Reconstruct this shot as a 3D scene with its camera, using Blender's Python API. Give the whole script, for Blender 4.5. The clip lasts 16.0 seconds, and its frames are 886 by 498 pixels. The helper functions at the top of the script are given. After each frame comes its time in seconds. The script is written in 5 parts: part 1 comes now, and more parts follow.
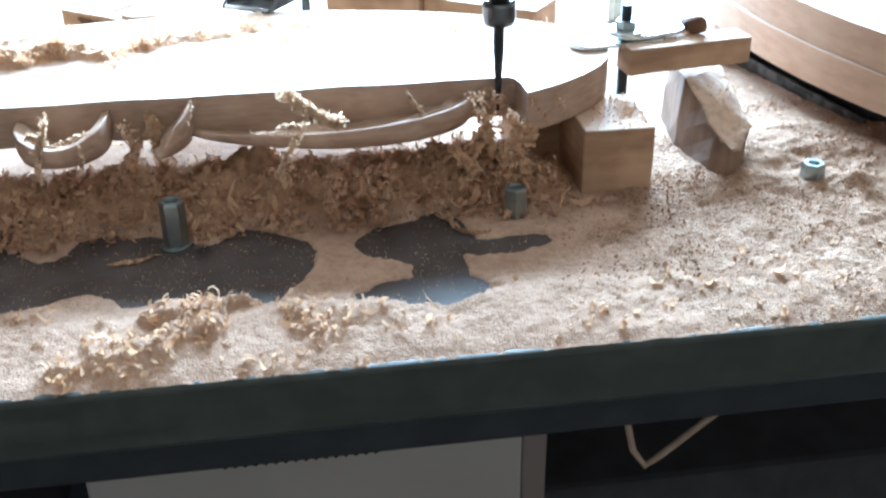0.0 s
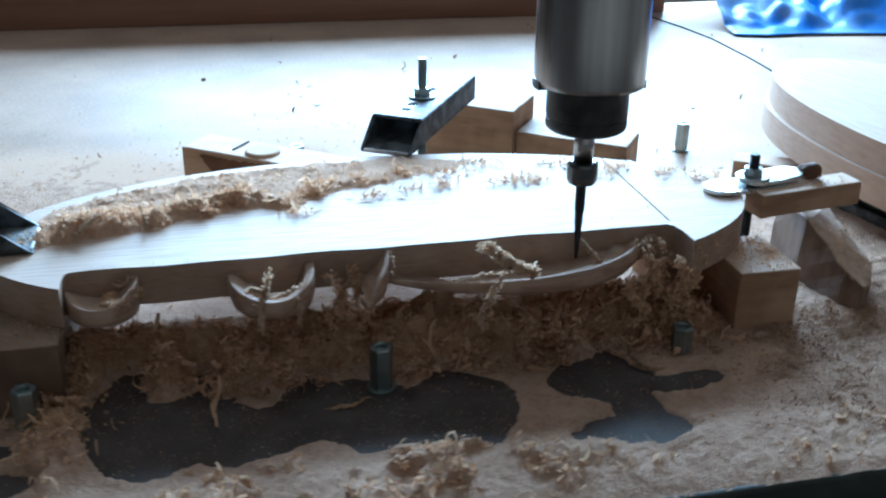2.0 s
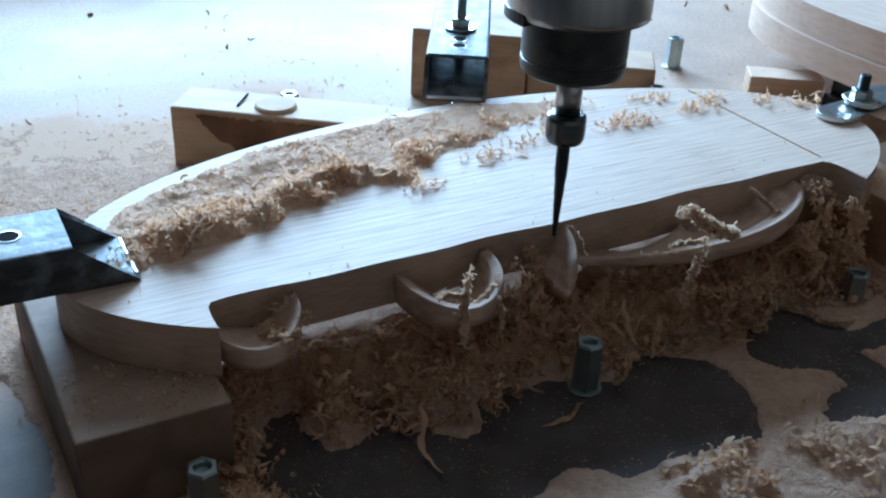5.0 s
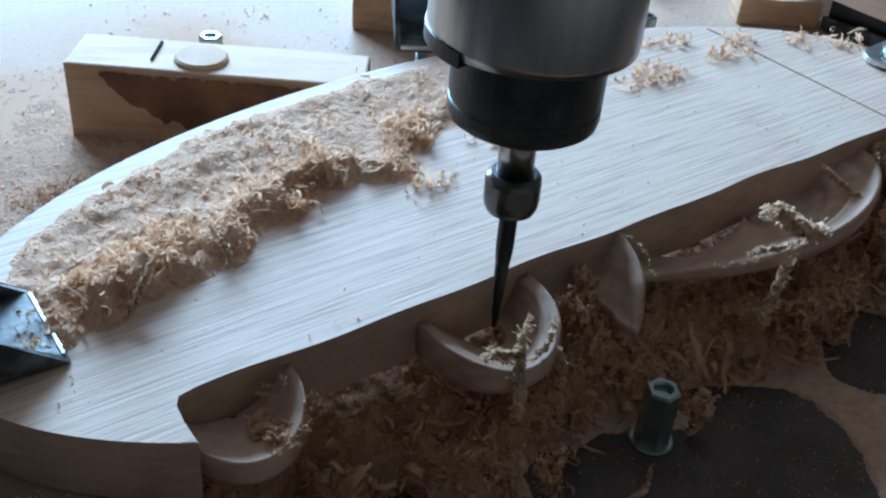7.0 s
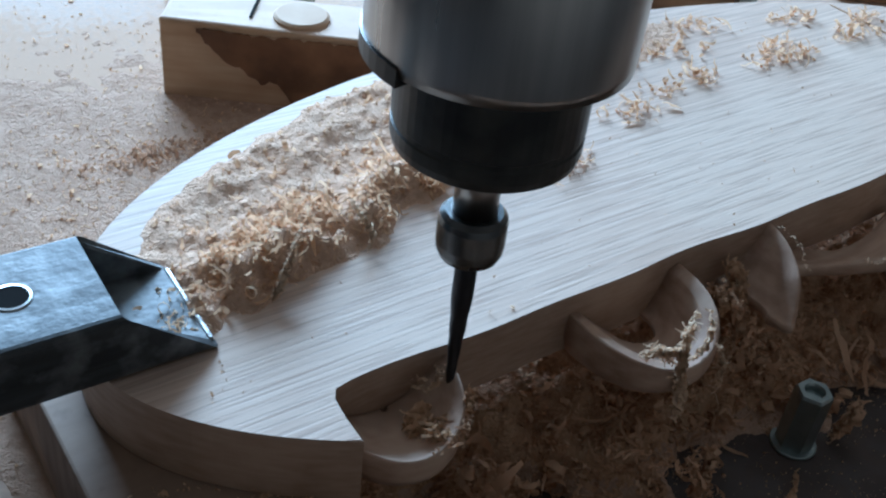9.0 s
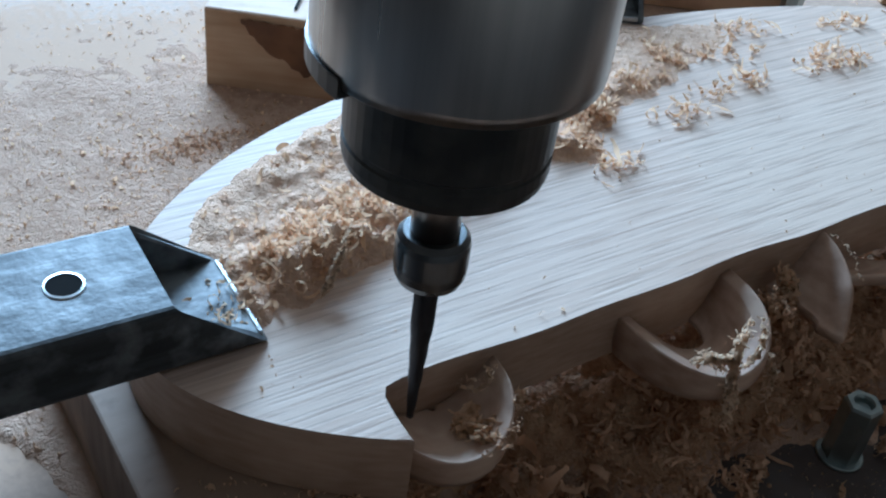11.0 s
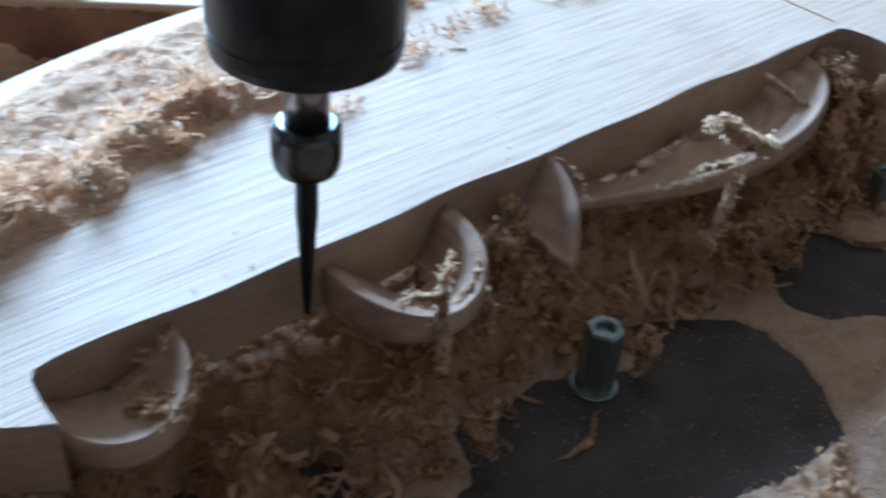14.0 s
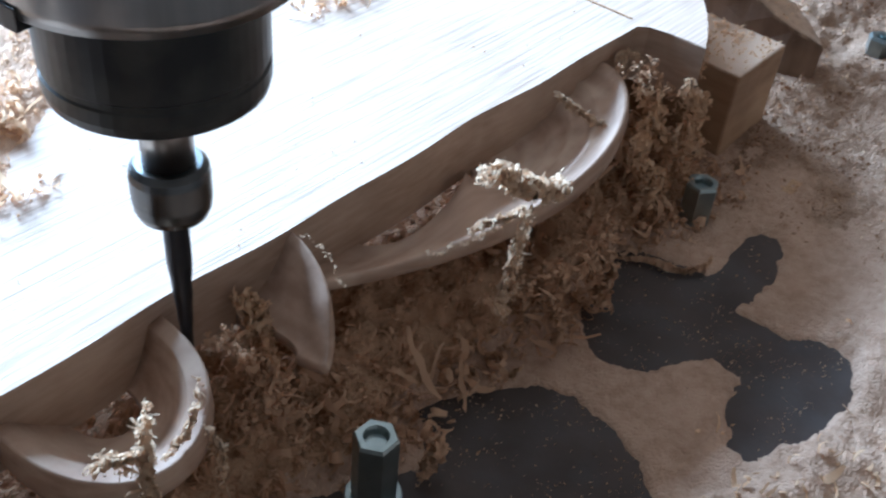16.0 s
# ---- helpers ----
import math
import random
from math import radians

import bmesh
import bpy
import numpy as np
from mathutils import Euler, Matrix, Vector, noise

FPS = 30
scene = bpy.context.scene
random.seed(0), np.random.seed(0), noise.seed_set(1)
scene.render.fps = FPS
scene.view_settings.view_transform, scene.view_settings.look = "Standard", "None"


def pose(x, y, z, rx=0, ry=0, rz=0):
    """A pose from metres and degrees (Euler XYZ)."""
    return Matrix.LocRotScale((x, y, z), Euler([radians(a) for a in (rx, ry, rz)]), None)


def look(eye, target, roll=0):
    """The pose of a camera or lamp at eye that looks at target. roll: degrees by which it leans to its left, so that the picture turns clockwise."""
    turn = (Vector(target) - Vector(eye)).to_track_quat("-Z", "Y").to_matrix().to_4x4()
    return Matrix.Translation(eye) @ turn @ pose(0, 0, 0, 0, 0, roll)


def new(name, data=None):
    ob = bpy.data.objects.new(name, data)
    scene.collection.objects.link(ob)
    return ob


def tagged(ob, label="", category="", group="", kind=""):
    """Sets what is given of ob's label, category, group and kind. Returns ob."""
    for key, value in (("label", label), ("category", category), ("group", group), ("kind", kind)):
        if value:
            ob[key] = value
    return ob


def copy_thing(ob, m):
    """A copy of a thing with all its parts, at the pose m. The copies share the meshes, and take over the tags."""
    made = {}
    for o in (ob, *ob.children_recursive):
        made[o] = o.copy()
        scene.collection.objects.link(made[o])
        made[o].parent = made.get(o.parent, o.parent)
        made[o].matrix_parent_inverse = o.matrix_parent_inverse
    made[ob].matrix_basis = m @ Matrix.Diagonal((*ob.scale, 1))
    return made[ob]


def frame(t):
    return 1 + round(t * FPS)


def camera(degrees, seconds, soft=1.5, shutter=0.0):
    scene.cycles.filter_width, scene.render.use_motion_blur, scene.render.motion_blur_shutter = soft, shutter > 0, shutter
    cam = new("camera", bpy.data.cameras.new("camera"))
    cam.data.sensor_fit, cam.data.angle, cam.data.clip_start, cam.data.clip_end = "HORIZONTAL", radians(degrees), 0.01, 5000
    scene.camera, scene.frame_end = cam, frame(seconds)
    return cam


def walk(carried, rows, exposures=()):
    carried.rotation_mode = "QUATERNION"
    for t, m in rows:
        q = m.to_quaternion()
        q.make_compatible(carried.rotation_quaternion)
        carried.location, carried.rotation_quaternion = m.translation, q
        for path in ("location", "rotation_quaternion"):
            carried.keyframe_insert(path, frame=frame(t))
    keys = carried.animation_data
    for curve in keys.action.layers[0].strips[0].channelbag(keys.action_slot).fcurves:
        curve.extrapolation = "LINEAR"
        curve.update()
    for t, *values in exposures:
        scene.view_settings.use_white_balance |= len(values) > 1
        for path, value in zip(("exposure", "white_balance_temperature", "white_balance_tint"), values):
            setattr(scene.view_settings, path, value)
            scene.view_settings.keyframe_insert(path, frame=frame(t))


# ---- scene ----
cam = camera(45.65, 16.0, soft=2.2, shutter=0.4)
WINDOW_WATTS = 166
EXPOSURES = [(0.0, 1.95, 5050, 1), (0.5, 1.5, 5100, 0), (1.0, 0.9, 5000, -1), (1.5, 0.55, 4900, -1), (2.0, 0.25, 4700, -1), (3.0, 0.05, 4600, -1), (6.0, -0.05, 4750, 1),
             (13.0, 0.0, 4800, 2), (13.5, 0.1, 4800, 2), (14.0, 0.4, 4750, 3), (14.5, 0.6, 4800, 4), (16.0, 0.9, 4950, 6)]
PATH = [
    (0, (0.2671, -0.6214, 0.2998), (0.5155, 1.1124, -0.6657), -0.78),
    (0.5, (0.2650, -0.6158, 0.3197), (0.5151, 1.1406, -0.6037), -0.05),
    (1, (0.2402, -0.6088, 0.3355), (0.4623, 1.1694, -0.5525), 0.72),
    (1.5, (0.2072, -0.6118, 0.3456), (0.4702, 1.1762, -0.5109), 0.78),
    (2, (0.0904, -0.6170, 0.3575), (0.5182, 1.1528, -0.4702), 0.94),
    (2.5, (-0.0105, -0.6108, 0.3531), (0.6164, 1.0854, -0.5011), 0.07),
    (3, (-0.0314, -0.5575, 0.3553), (0.6208, 1.1171, -0.5225), 1.47),
    (5.5, (-0.1202, -0.3732, 0.3350), (0.8235, 1.0779, -0.6669), 2.87),
    (6, (-0.1090, -0.3243, 0.3345), (0.8866, 1.0667, -0.7017), 3.18),
    (6.5, (-0.0966, -0.2745, 0.3240), (0.9268, 1.0423, -0.7799), 4.76),
    (7, (-0.0899, -0.2454, 0.3149), (0.9408, 1.0333, -0.8263), 5.34),
    (7.5, (-0.0869, -0.2169, 0.3062), (0.9227, 1.0381, -0.8794), 5.34),
    (8, (-0.1025, -0.2037, 0.3054), (0.9104, 1.0335, -0.8961), 6.83),
    (8.5, (-0.1126, -0.1988, 0.3030), (0.8856, 1.0463, -0.9026), 7.05),
    (9, (-0.1178, -0.1950, 0.3038), (0.8788, 1.0518, -0.9014), 7.36),
    (11.5, (-0.1245, -0.1861, 0.3005), (0.8284, 1.0823, -0.9173), 7.92),
    (12, (-0.1192, -0.1957, 0.3033), (0.8258, 1.0933, -0.8989), 6.89),
    (12.5, (-0.1131, -0.2007, 0.3017), (0.8404, 1.0952, -0.8864), 6.60),
    (13, (-0.0996, -0.2078, 0.2982), (0.8430, 1.0821, -0.9050), 5.53),
    (13.5, (-0.0807, -0.2175, 0.2952), (0.8764, 1.0625, -0.9071), 4.50),
    (14, (-0.0584, -0.2190, 0.2805), (1.0449, 0.9277, -0.9311), 5.49),
    (14.5, (-0.0143, -0.2126, 0.2890), (1.1985, 0.7726, -0.9594), 6.37),
    (15, (0.0129, -0.2033, 0.2862), (1.2685, 0.7265, -0.9624), 5.81),
    (15.5, (0.0274, -0.1963, 0.2853), (1.2964, 0.7119, -0.9656), 6.00),
    (16, (0.0306, -0.1904, 0.2793), (1.2561, 0.7442, -0.9952), 5.69),
]
walk(cam, [(t, look(e, g, r)) for t, e, g, r in PATH], EXPOSURES)

# ---- world, window light ----
world = bpy.data.worlds.new("sky")
scene.world = world
world.use_nodes = True
wn = world.node_tree
sky = wn.nodes.new("ShaderNodeTexSky")
sky.sky_type, sky.sun_disc = "NISHITA", False
sky.sun_elevation, sky.sun_rotation = radians(35), radians(10)
wn.links.new(sky.outputs[0], wn.nodes["Background"].inputs["Color"])
wn.nodes["Background"].inputs["Strength"].default_value = 0.12
FLOOR_Z = -0.86
WIN = (-0.1, 1.55, 0.25, 1.45)          # window opening in the far wall: x0, x1, z0, z1
WALL_Y = 2.0


def area_lamp(name, m, sx, sy, watts, colour):
    d = bpy.data.lights.new(name, "AREA")
    d.shape, d.size, d.size_y, d.energy, d.color = "RECTANGLE", sx, sy, watts, colour
    ob = new(name, d)
    ob.matrix_world = m
    return ob


area_lamp("window_daylight", look(((WIN[0] + WIN[1]) / 2, WALL_Y + 0.02, (WIN[2] + WIN[3]) / 2), (0.4, 0.0, 0.3)),
          WIN[1] - WIN[0] - 0.1, WIN[3] - WIN[2] - 0.1, WINDOW_WATTS, (0.74, 0.89, 1.0))


# ---- materials ----
def material(name, c1, c2, scale=20.0, rough=0.6, metal=0.0, bump=0.2, stretch=(1, 1, 1), c3=None, c3_scale=3.0,
             c3_amount=0.5, fine=0.0, island=0.0, spec=0.5, distance=0.002, rings=0.0, pores=0.0):
    """Two colours by stretched noise, a third by large patches, fine relief by a second noise."""
    m = bpy.data.materials.new(name)
    m.use_nodes = True
    nt = m.node_tree
    bsdf = nt.nodes["Principled BSDF"]
    co = nt.nodes.new("ShaderNodeTexCoord")
    mp = nt.nodes.new("ShaderNodeMapping")
    mp.inputs["Scale"].default_value = stretch
    nt.links.new(co.outputs["Object"], mp.inputs["Vector"])
    n1 = nt.nodes.new("ShaderNodeTexNoise")
    n1.inputs["Scale"].default_value, n1.inputs["Detail"].default_value = scale, 5.0
    nt.links.new(mp.outputs[0], n1.inputs["Vector"])
    ramp = nt.nodes.new("ShaderNodeMapRange")
    ramp.inputs["From Min"].default_value, ramp.inputs["From Max"].default_value = 0.32, 0.68
    nt.links.new(n1.outputs["Fac"], ramp.inputs["Value"])
    mix = nt.nodes.new("ShaderNodeMix")
    mix.data_type = "RGBA"
    mix.inputs[6].default_value, mix.inputs[7].default_value = (*c1, 1), (*c2, 1)
    relief = n1.outputs["Fac"]
    if rings:
        mr = nt.nodes.new("ShaderNodeMapping")
        mr.inputs["Scale"].default_value = (0.06, 1, 0.8)
        mr.inputs["Rotation"].default_value = (0, 0, 0.02)
        nt.links.new(co.outputs["Object"], mr.inputs["Vector"])
        wave = nt.nodes.new("ShaderNodeTexWave")
        wave.wave_type, wave.bands_direction, wave.wave_profile = "BANDS", "Y", "SAW"
        wave.inputs["Scale"].default_value, wave.inputs["Distortion"].default_value = rings, 5.0
        wave.inputs["Detail"].default_value, wave.inputs["Detail Scale"].default_value = 3.0, 0.6
        nt.links.new(mr.outputs[0], wave.inputs["Vector"])
        half = nt.nodes.new("ShaderNodeMix")
        half.inputs[0].default_value = 0.5
        nt.links.new(ramp.outputs[0], half.inputs[2])
        nt.links.new(wave.outputs["Fac"], half.inputs[3])
        ramp, relief = half, wave.outputs["Fac"]
    if island:
        geo = nt.nodes.new("ShaderNodeNewGeometry")
        blend = nt.nodes.new("ShaderNodeMix")
        blend.inputs[0].default_value = island
        nt.links.new(ramp.outputs[0], blend.inputs[2])
        nt.links.new(geo.outputs["Random Per Island"], blend.inputs[3])
        nt.links.new(blend.outputs[0], mix.inputs[0])
    else:
        nt.links.new(ramp.outputs[0], mix.inputs[0])
    colour = mix.outputs[2]
    if c3:
        n3 = nt.nodes.new("ShaderNodeTexNoise")
        n3.inputs["Scale"].default_value, n3.inputs["Detail"].default_value = c3_scale, 6.0
        nt.links.new(co.outputs["Object"], n3.inputs["Vector"])
        r3 = nt.nodes.new("ShaderNodeMapRange")
        r3.inputs["From Min"].default_value, r3.inputs["From Max"].default_value = 0.45, 0.62
        r3.inputs["To Max"].default_value = c3_amount
        nt.links.new(n3.outputs["Fac"], r3.inputs["Value"])
        m3 = nt.nodes.new("ShaderNodeMix")
        m3.data_type = "RGBA"
        m3.inputs[7].default_value = (*c3, 1)
        nt.links.new(r3.outputs[0], m3.inputs[0])
        nt.links.new(colour, m3.inputs[6])
        colour = m3.outputs[2]
    if pores:
        mg = nt.nodes.new("ShaderNodeMapping")
        mg.inputs["Scale"].default_value = (26, 760, 300)
        mg.inputs["Rotation"].default_value = (0, 0, 0.015)
        nt.links.new(co.outputs["Object"], mg.inputs["Vector"])
        ng = nt.nodes.new("ShaderNodeTexNoise")
        ng.inputs["Scale"].default_value, ng.inputs["Detail"].default_value = 1.0, 4.0
        nt.links.new(mg.outputs[0], ng.inputs["Vector"])
        rg = nt.nodes.new("ShaderNodeMapRange")
        rg.inputs["From Min"].default_value, rg.inputs["From Max"].default_value = 0.50, 0.64
        rg.inputs["To Max"].default_value = pores
        nt.links.new(ng.outputs["Fac"], rg.inputs["Value"])
        mp2 = nt.nodes.new("ShaderNodeMix")
        mp2.data_type = "RGBA"
        mp2.inputs[7].default_value = (c2[0] * 0.55, c2[1] * 0.5, c2[2] * 0.48, 1)
        nt.links.new(rg.outputs[0], mp2.inputs[0])
        nt.links.new(colour, mp2.inputs[6])
        colour = mp2.outputs[2]
        dent = nt.nodes.new("ShaderNodeMath")
        dent.operation = "SUBTRACT"
        nt.links.new(relief, dent.inputs[0])
        nt.links.new(rg.outputs[0], dent.inputs[1])
        relief = dent.outputs[0]
    nt.links.new(colour, bsdf.inputs["Base Color"])
    bsdf.inputs["Metallic"].default_value = metal
    bsdf.inputs["Specular IOR Level"].default_value = spec
    rr = nt.nodes.new("ShaderNodeMapRange")
    rr.inputs["To Min"].default_value, rr.inputs["To Max"].default_value = max(0.03, rough - 0.08), min(1.0, rough + 0.08)
    nt.links.new(n1.outputs["Fac"], rr.inputs["Value"])
    nt.links.new(rr.outputs[0], bsdf.inputs["Roughness"])
    if bump:
        bp = nt.nodes.new("ShaderNodeBump")
        bp.inputs["Strength"].default_value, bp.inputs["Distance"].default_value = bump, distance
        source = relief
        if fine:
            nf = nt.nodes.new("ShaderNodeTexNoise")
            nf.inputs["Scale"].default_value, nf.inputs["Detail"].default_value = fine, 3.0
            nt.links.new(co.outputs["Object"], nf.inputs["Vector"])
            add = nt.nodes.new("ShaderNodeMath")
            nt.links.new(relief, add.inputs[0])
            nt.links.new(nf.outputs["Fac"], add.inputs[1])
            source = add.outputs[0]
        nt.links.new(source, bp.inputs["Height"])
        nt.links.new(bp.outputs[0], bsdf.inputs["Normal"])
    return m


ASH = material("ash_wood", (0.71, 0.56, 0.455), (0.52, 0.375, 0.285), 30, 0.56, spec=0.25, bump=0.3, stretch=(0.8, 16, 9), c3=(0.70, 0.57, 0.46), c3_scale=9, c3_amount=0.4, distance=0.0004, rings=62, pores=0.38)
# Sawn sides, browner than the top: the missing glare is put into the colour.
ASH_SIDE_SHADED = material("ash_sawn_side_shaded", (0.43, 0.30, 0.215), (0.34, 0.225, 0.155), 16, 0.6, bump=0.3, stretch=(6, 6, 30), c3=(0.58, 0.43, 0.32), c3_scale=26, c3_amount=0.4, distance=0.0005)
ASH_CUT = material("ash_end_cut", (0.64, 0.46, 0.345), (0.54, 0.36, 0.255), 18, 0.6, bump=0.3, stretch=(3, 3, 12), c3=(0.66, 0.5, 0.37), c3_scale=30, c3_amount=0.5, distance=0.0006)
# Same ash with browner end grain, darkened further for shade below the front edge.
ASH_CARVED_SHADED = material("ash_carved_shaded", (0.47, 0.32, 0.23), (0.34, 0.215, 0.148), 14, 0.65, bump=0.4, stretch=(1, 10, 22), c3=(0.64, 0.49, 0.37), c3_scale=40, c3_amount=0.5, distance=0.0004)
PINE = material("pine_block", (0.40, 0.25, 0.145), (0.27, 0.155, 0.085), 12, 0.65, bump=0.3, stretch=(2, 2, 12), c3=(0.56, 0.38, 0.23), c3_scale=22, c3_amount=0.6, distance=0.0006)
PINE_SAWN = material("sawn_pine", (0.55, 0.38, 0.24), (0.44, 0.28, 0.16), 22, 0.75, bump=0.5, stretch=(1, 1, 10), c3=(0.36, 0.2, 0.1), c3_scale=16, c3_amount=0.5, distance=0.001)
BARK = material("brown_stain", (0.16, 0.07, 0.03), (0.26, 0.13, 0.06), 40, 0.75, bump=0.5, c3=(0.09, 0.04, 0.02), c3_scale=30, c3_amount=0.8)
DUST = material("sawdust", (0.52, 0.365, 0.265), (0.41, 0.27, 0.19), 300, 0.95, bump=0.7, c3=(0.58, 0.405, 0.30), c3_scale=60, c3_amount=0.6, fine=900, spec=0.1, distance=0.002)
DUST_FINE = material("fine_pale_sawdust", (0.72, 0.50, 0.36), (0.60, 0.39, 0.265), 420, 0.95, bump=0.8, c3=(0.78, 0.56, 0.41), c3_scale=80, c3_amount=0.6, fine=1100, spec=0.05, distance=0.0025)
# Coarse dust near the stack, its colour lowered to hold the shade there.
DUST_COARSE_SHADED = material("coarse_shaded_sawdust", (0.44, 0.295, 0.205), (0.31, 0.195, 0.13), 260, 0.95, bump=0.9, c3=(0.56, 0.40, 0.295), c3_scale=70, c3_amount=0.6, fine=800, spec=0.08, distance=0.003)
DUST_HEAP = material("shavings_heap", (0.60, 0.39, 0.25), (0.44, 0.26, 0.15), 150, 0.9, bump=0.8, c3=(0.60, 0.41, 0.26), c3_scale=60, c3_amount=0.5, fine=700, spec=0.1, distance=0.004)
SHAVING = material("wood_shaving", (0.83, 0.62, 0.42), (0.66, 0.42, 0.25), 90, 0.85, bump=0.15, island=0.75, spec=0.08)
SHAVING_BROWN = material("brown_shaving", (0.72, 0.50, 0.335), (0.52, 0.32, 0.20), 90, 0.9, bump=0.15, island=0.75, spec=0.06)
CHIP_BROWN = material("brown_chip", (0.46, 0.28, 0.17), (0.27, 0.15, 0.085), 90, 0.9, bump=0.15, island=0.8, spec=0.05)
SHAVING_PALE = material("pale_shaving", (0.81, 0.63, 0.45), (0.70, 0.51, 0.35), 90, 0.85, bump=0.15, island=0.7, spec=0.08)


def translucent(m, amount):
    """Thin shavings let light through."""
    nt = m.node_tree
    bsdf = nt.nodes["Principled BSDF"]
    out = [n for n in nt.nodes if n.type == "OUTPUT_MATERIAL"][0]
    tr = nt.nodes.new("ShaderNodeBsdfTranslucent")
    nt.links.new(bsdf.inputs["Base Color"].links[0].from_socket, tr.inputs["Color"])
    mix = nt.nodes.new("ShaderNodeMixShader")
    mix.inputs[0].default_value = amount
    nt.links.new(bsdf.outputs[0], mix.inputs[1])
    nt.links.new(tr.outputs[0], mix.inputs[2])
    nt.links.new(mix.outputs[0], out.inputs["Surface"])


translucent(SHAVING, 0.4)
translucent(SHAVING_PALE, 0.4)
translucent(SHAVING_BROWN, 0.3)
FILM = material("film_faced_board", (0.088, 0.068, 0.060), (0.060, 0.046, 0.041), 40, 0.42, bump=0.12, c3=(0.10, 0.095, 0.095), c3_scale=60, c3_amount=0.35, fine=500, distance=0.0006)
EDGE_GREEN = material("green_black_edge", (0.024, 0.030, 0.026), (0.037, 0.045, 0.039), 30, 0.55, bump=0.25, stretch=(0.4, 1, 3), c3=(0.07, 0.08, 0.07), c3_scale=50, c3_amount=0.3)
STEEL = material("mill_steel", (0.075, 0.08, 0.085), (0.03, 0.033, 0.036), 40, 0.55, metal=0.3, bump=0.3, stretch=(0.3, 5, 5), c3=(0.22, 0.23, 0.235), c3_scale=80, c3_amount=0.6, fine=400, spec=0.4, distance=0.0008)
STEEL_CUT = material("fresh_cut_steel", (0.55, 0.57, 0.58), (0.40, 0.42, 0.44), 90, 0.3, metal=0.95, bump=0.1)
NUT_STEEL = material("satin_tool_steel", (0.16, 0.165, 0.17), (0.11, 0.115, 0.12), 60, 0.26, metal=1.0, bump=0.05, c3=(0.22, 0.21, 0.19), c3_scale=60, c3_amount=0.4)
STEEL_DARK = material("black_steel", (0.05, 0.055, 0.06), (0.03, 0.033, 0.037), 30, 0.45, metal=0.7, bump=0.1, c3=(0.10, 0.11, 0.12), c3_scale=30, c3_amount=0.3)
ZINC = material("zinc_plate", (0.38, 0.43, 0.43), (0.27, 0.315, 0.315), 80, 0.32, metal=0.9, bump=0.1)
ZINC_BRIGHT = material("bright_zinc", (0.74, 0.76, 0.76), (0.60, 0.63, 0.64), 60, 0.28, metal=0.9, bump=0.1, c3=(0.5, 0.5, 0.48), c3_scale=90, c3_amount=0.5)
CHROME = material("brushed_spindle", (0.54, 0.53, 0.51), (0.40, 0.39, 0.38), 20, 0.30, metal=1.0, bump=0.06, stretch=(9, 9, 0.3), distance=0.001)
BLACK = material("black_anodised", (0.012, 0.012, 0.013), (0.02, 0.02, 0.02), 60, 0.36, bump=0.05, c3=(0.30, 0.28, 0.22), c3_scale=42, c3_amount=0.16)
CARBIDE = material("carbide", (0.05, 0.05, 0.055), (0.03, 0.03, 0.035), 50, 0.4, metal=0.8, bump=0.05)
WALL = material("plaster", (0.40, 0.30, 0.225), (0.35, 0.26, 0.19), 6, 0.9, bump=0.1)
# For the unseen west wall: dark, so less light bounces from the left.
WALL_DARK = material("dark_unseen_wall", (0.13, 0.09, 0.065), (0.09, 0.062, 0.045), 6, 0.8, bump=0.1, stretch=(1, 1, 0.2))
FLOOR_M = material("concrete", (0.22, 0.21, 0.20), (0.16, 0.15, 0.15), 5, 0.85, bump=0.2)
FENCE = material("brown_board", (0.26, 0.13, 0.08), (0.20, 0.09, 0.05), 6, 0.6, bump=0.15, stretch=(0.5, 4, 8))
TARP = material("blue_tarp", (0.05, 0.22, 0.70), (0.03, 0.14, 0.52), 12, 0.4, bump=0.3, c3=(0.35, 0.5, 0.75), c3_scale=9, c3_amount=0.6)
CASE = material("grey_case", (0.30, 0.28, 0.26), (0.26, 0.24, 0.225), 8, 0.6, bump=0.05)
CASE_SIDE = material("brown_grey_case", (0.17, 0.14, 0.125), (0.14, 0.115, 0.10), 8, 0.6, bump=0.05)
CORD = material("beige_cord", (0.36, 0.27, 0.20), (0.28, 0.2, 0.14), 200, 0.8, bump=0.2)
HOLE = material("dark_hole", (0.01, 0.01, 0.01), (0.015, 0.015, 0.015), 30, 0.9, bump=0.0, spec=0.03)
CLOTH = material("dark_cloth", (0.03, 0.03, 0.032), (0.02, 0.02, 0.022), 40, 0.9, bump=0.2)


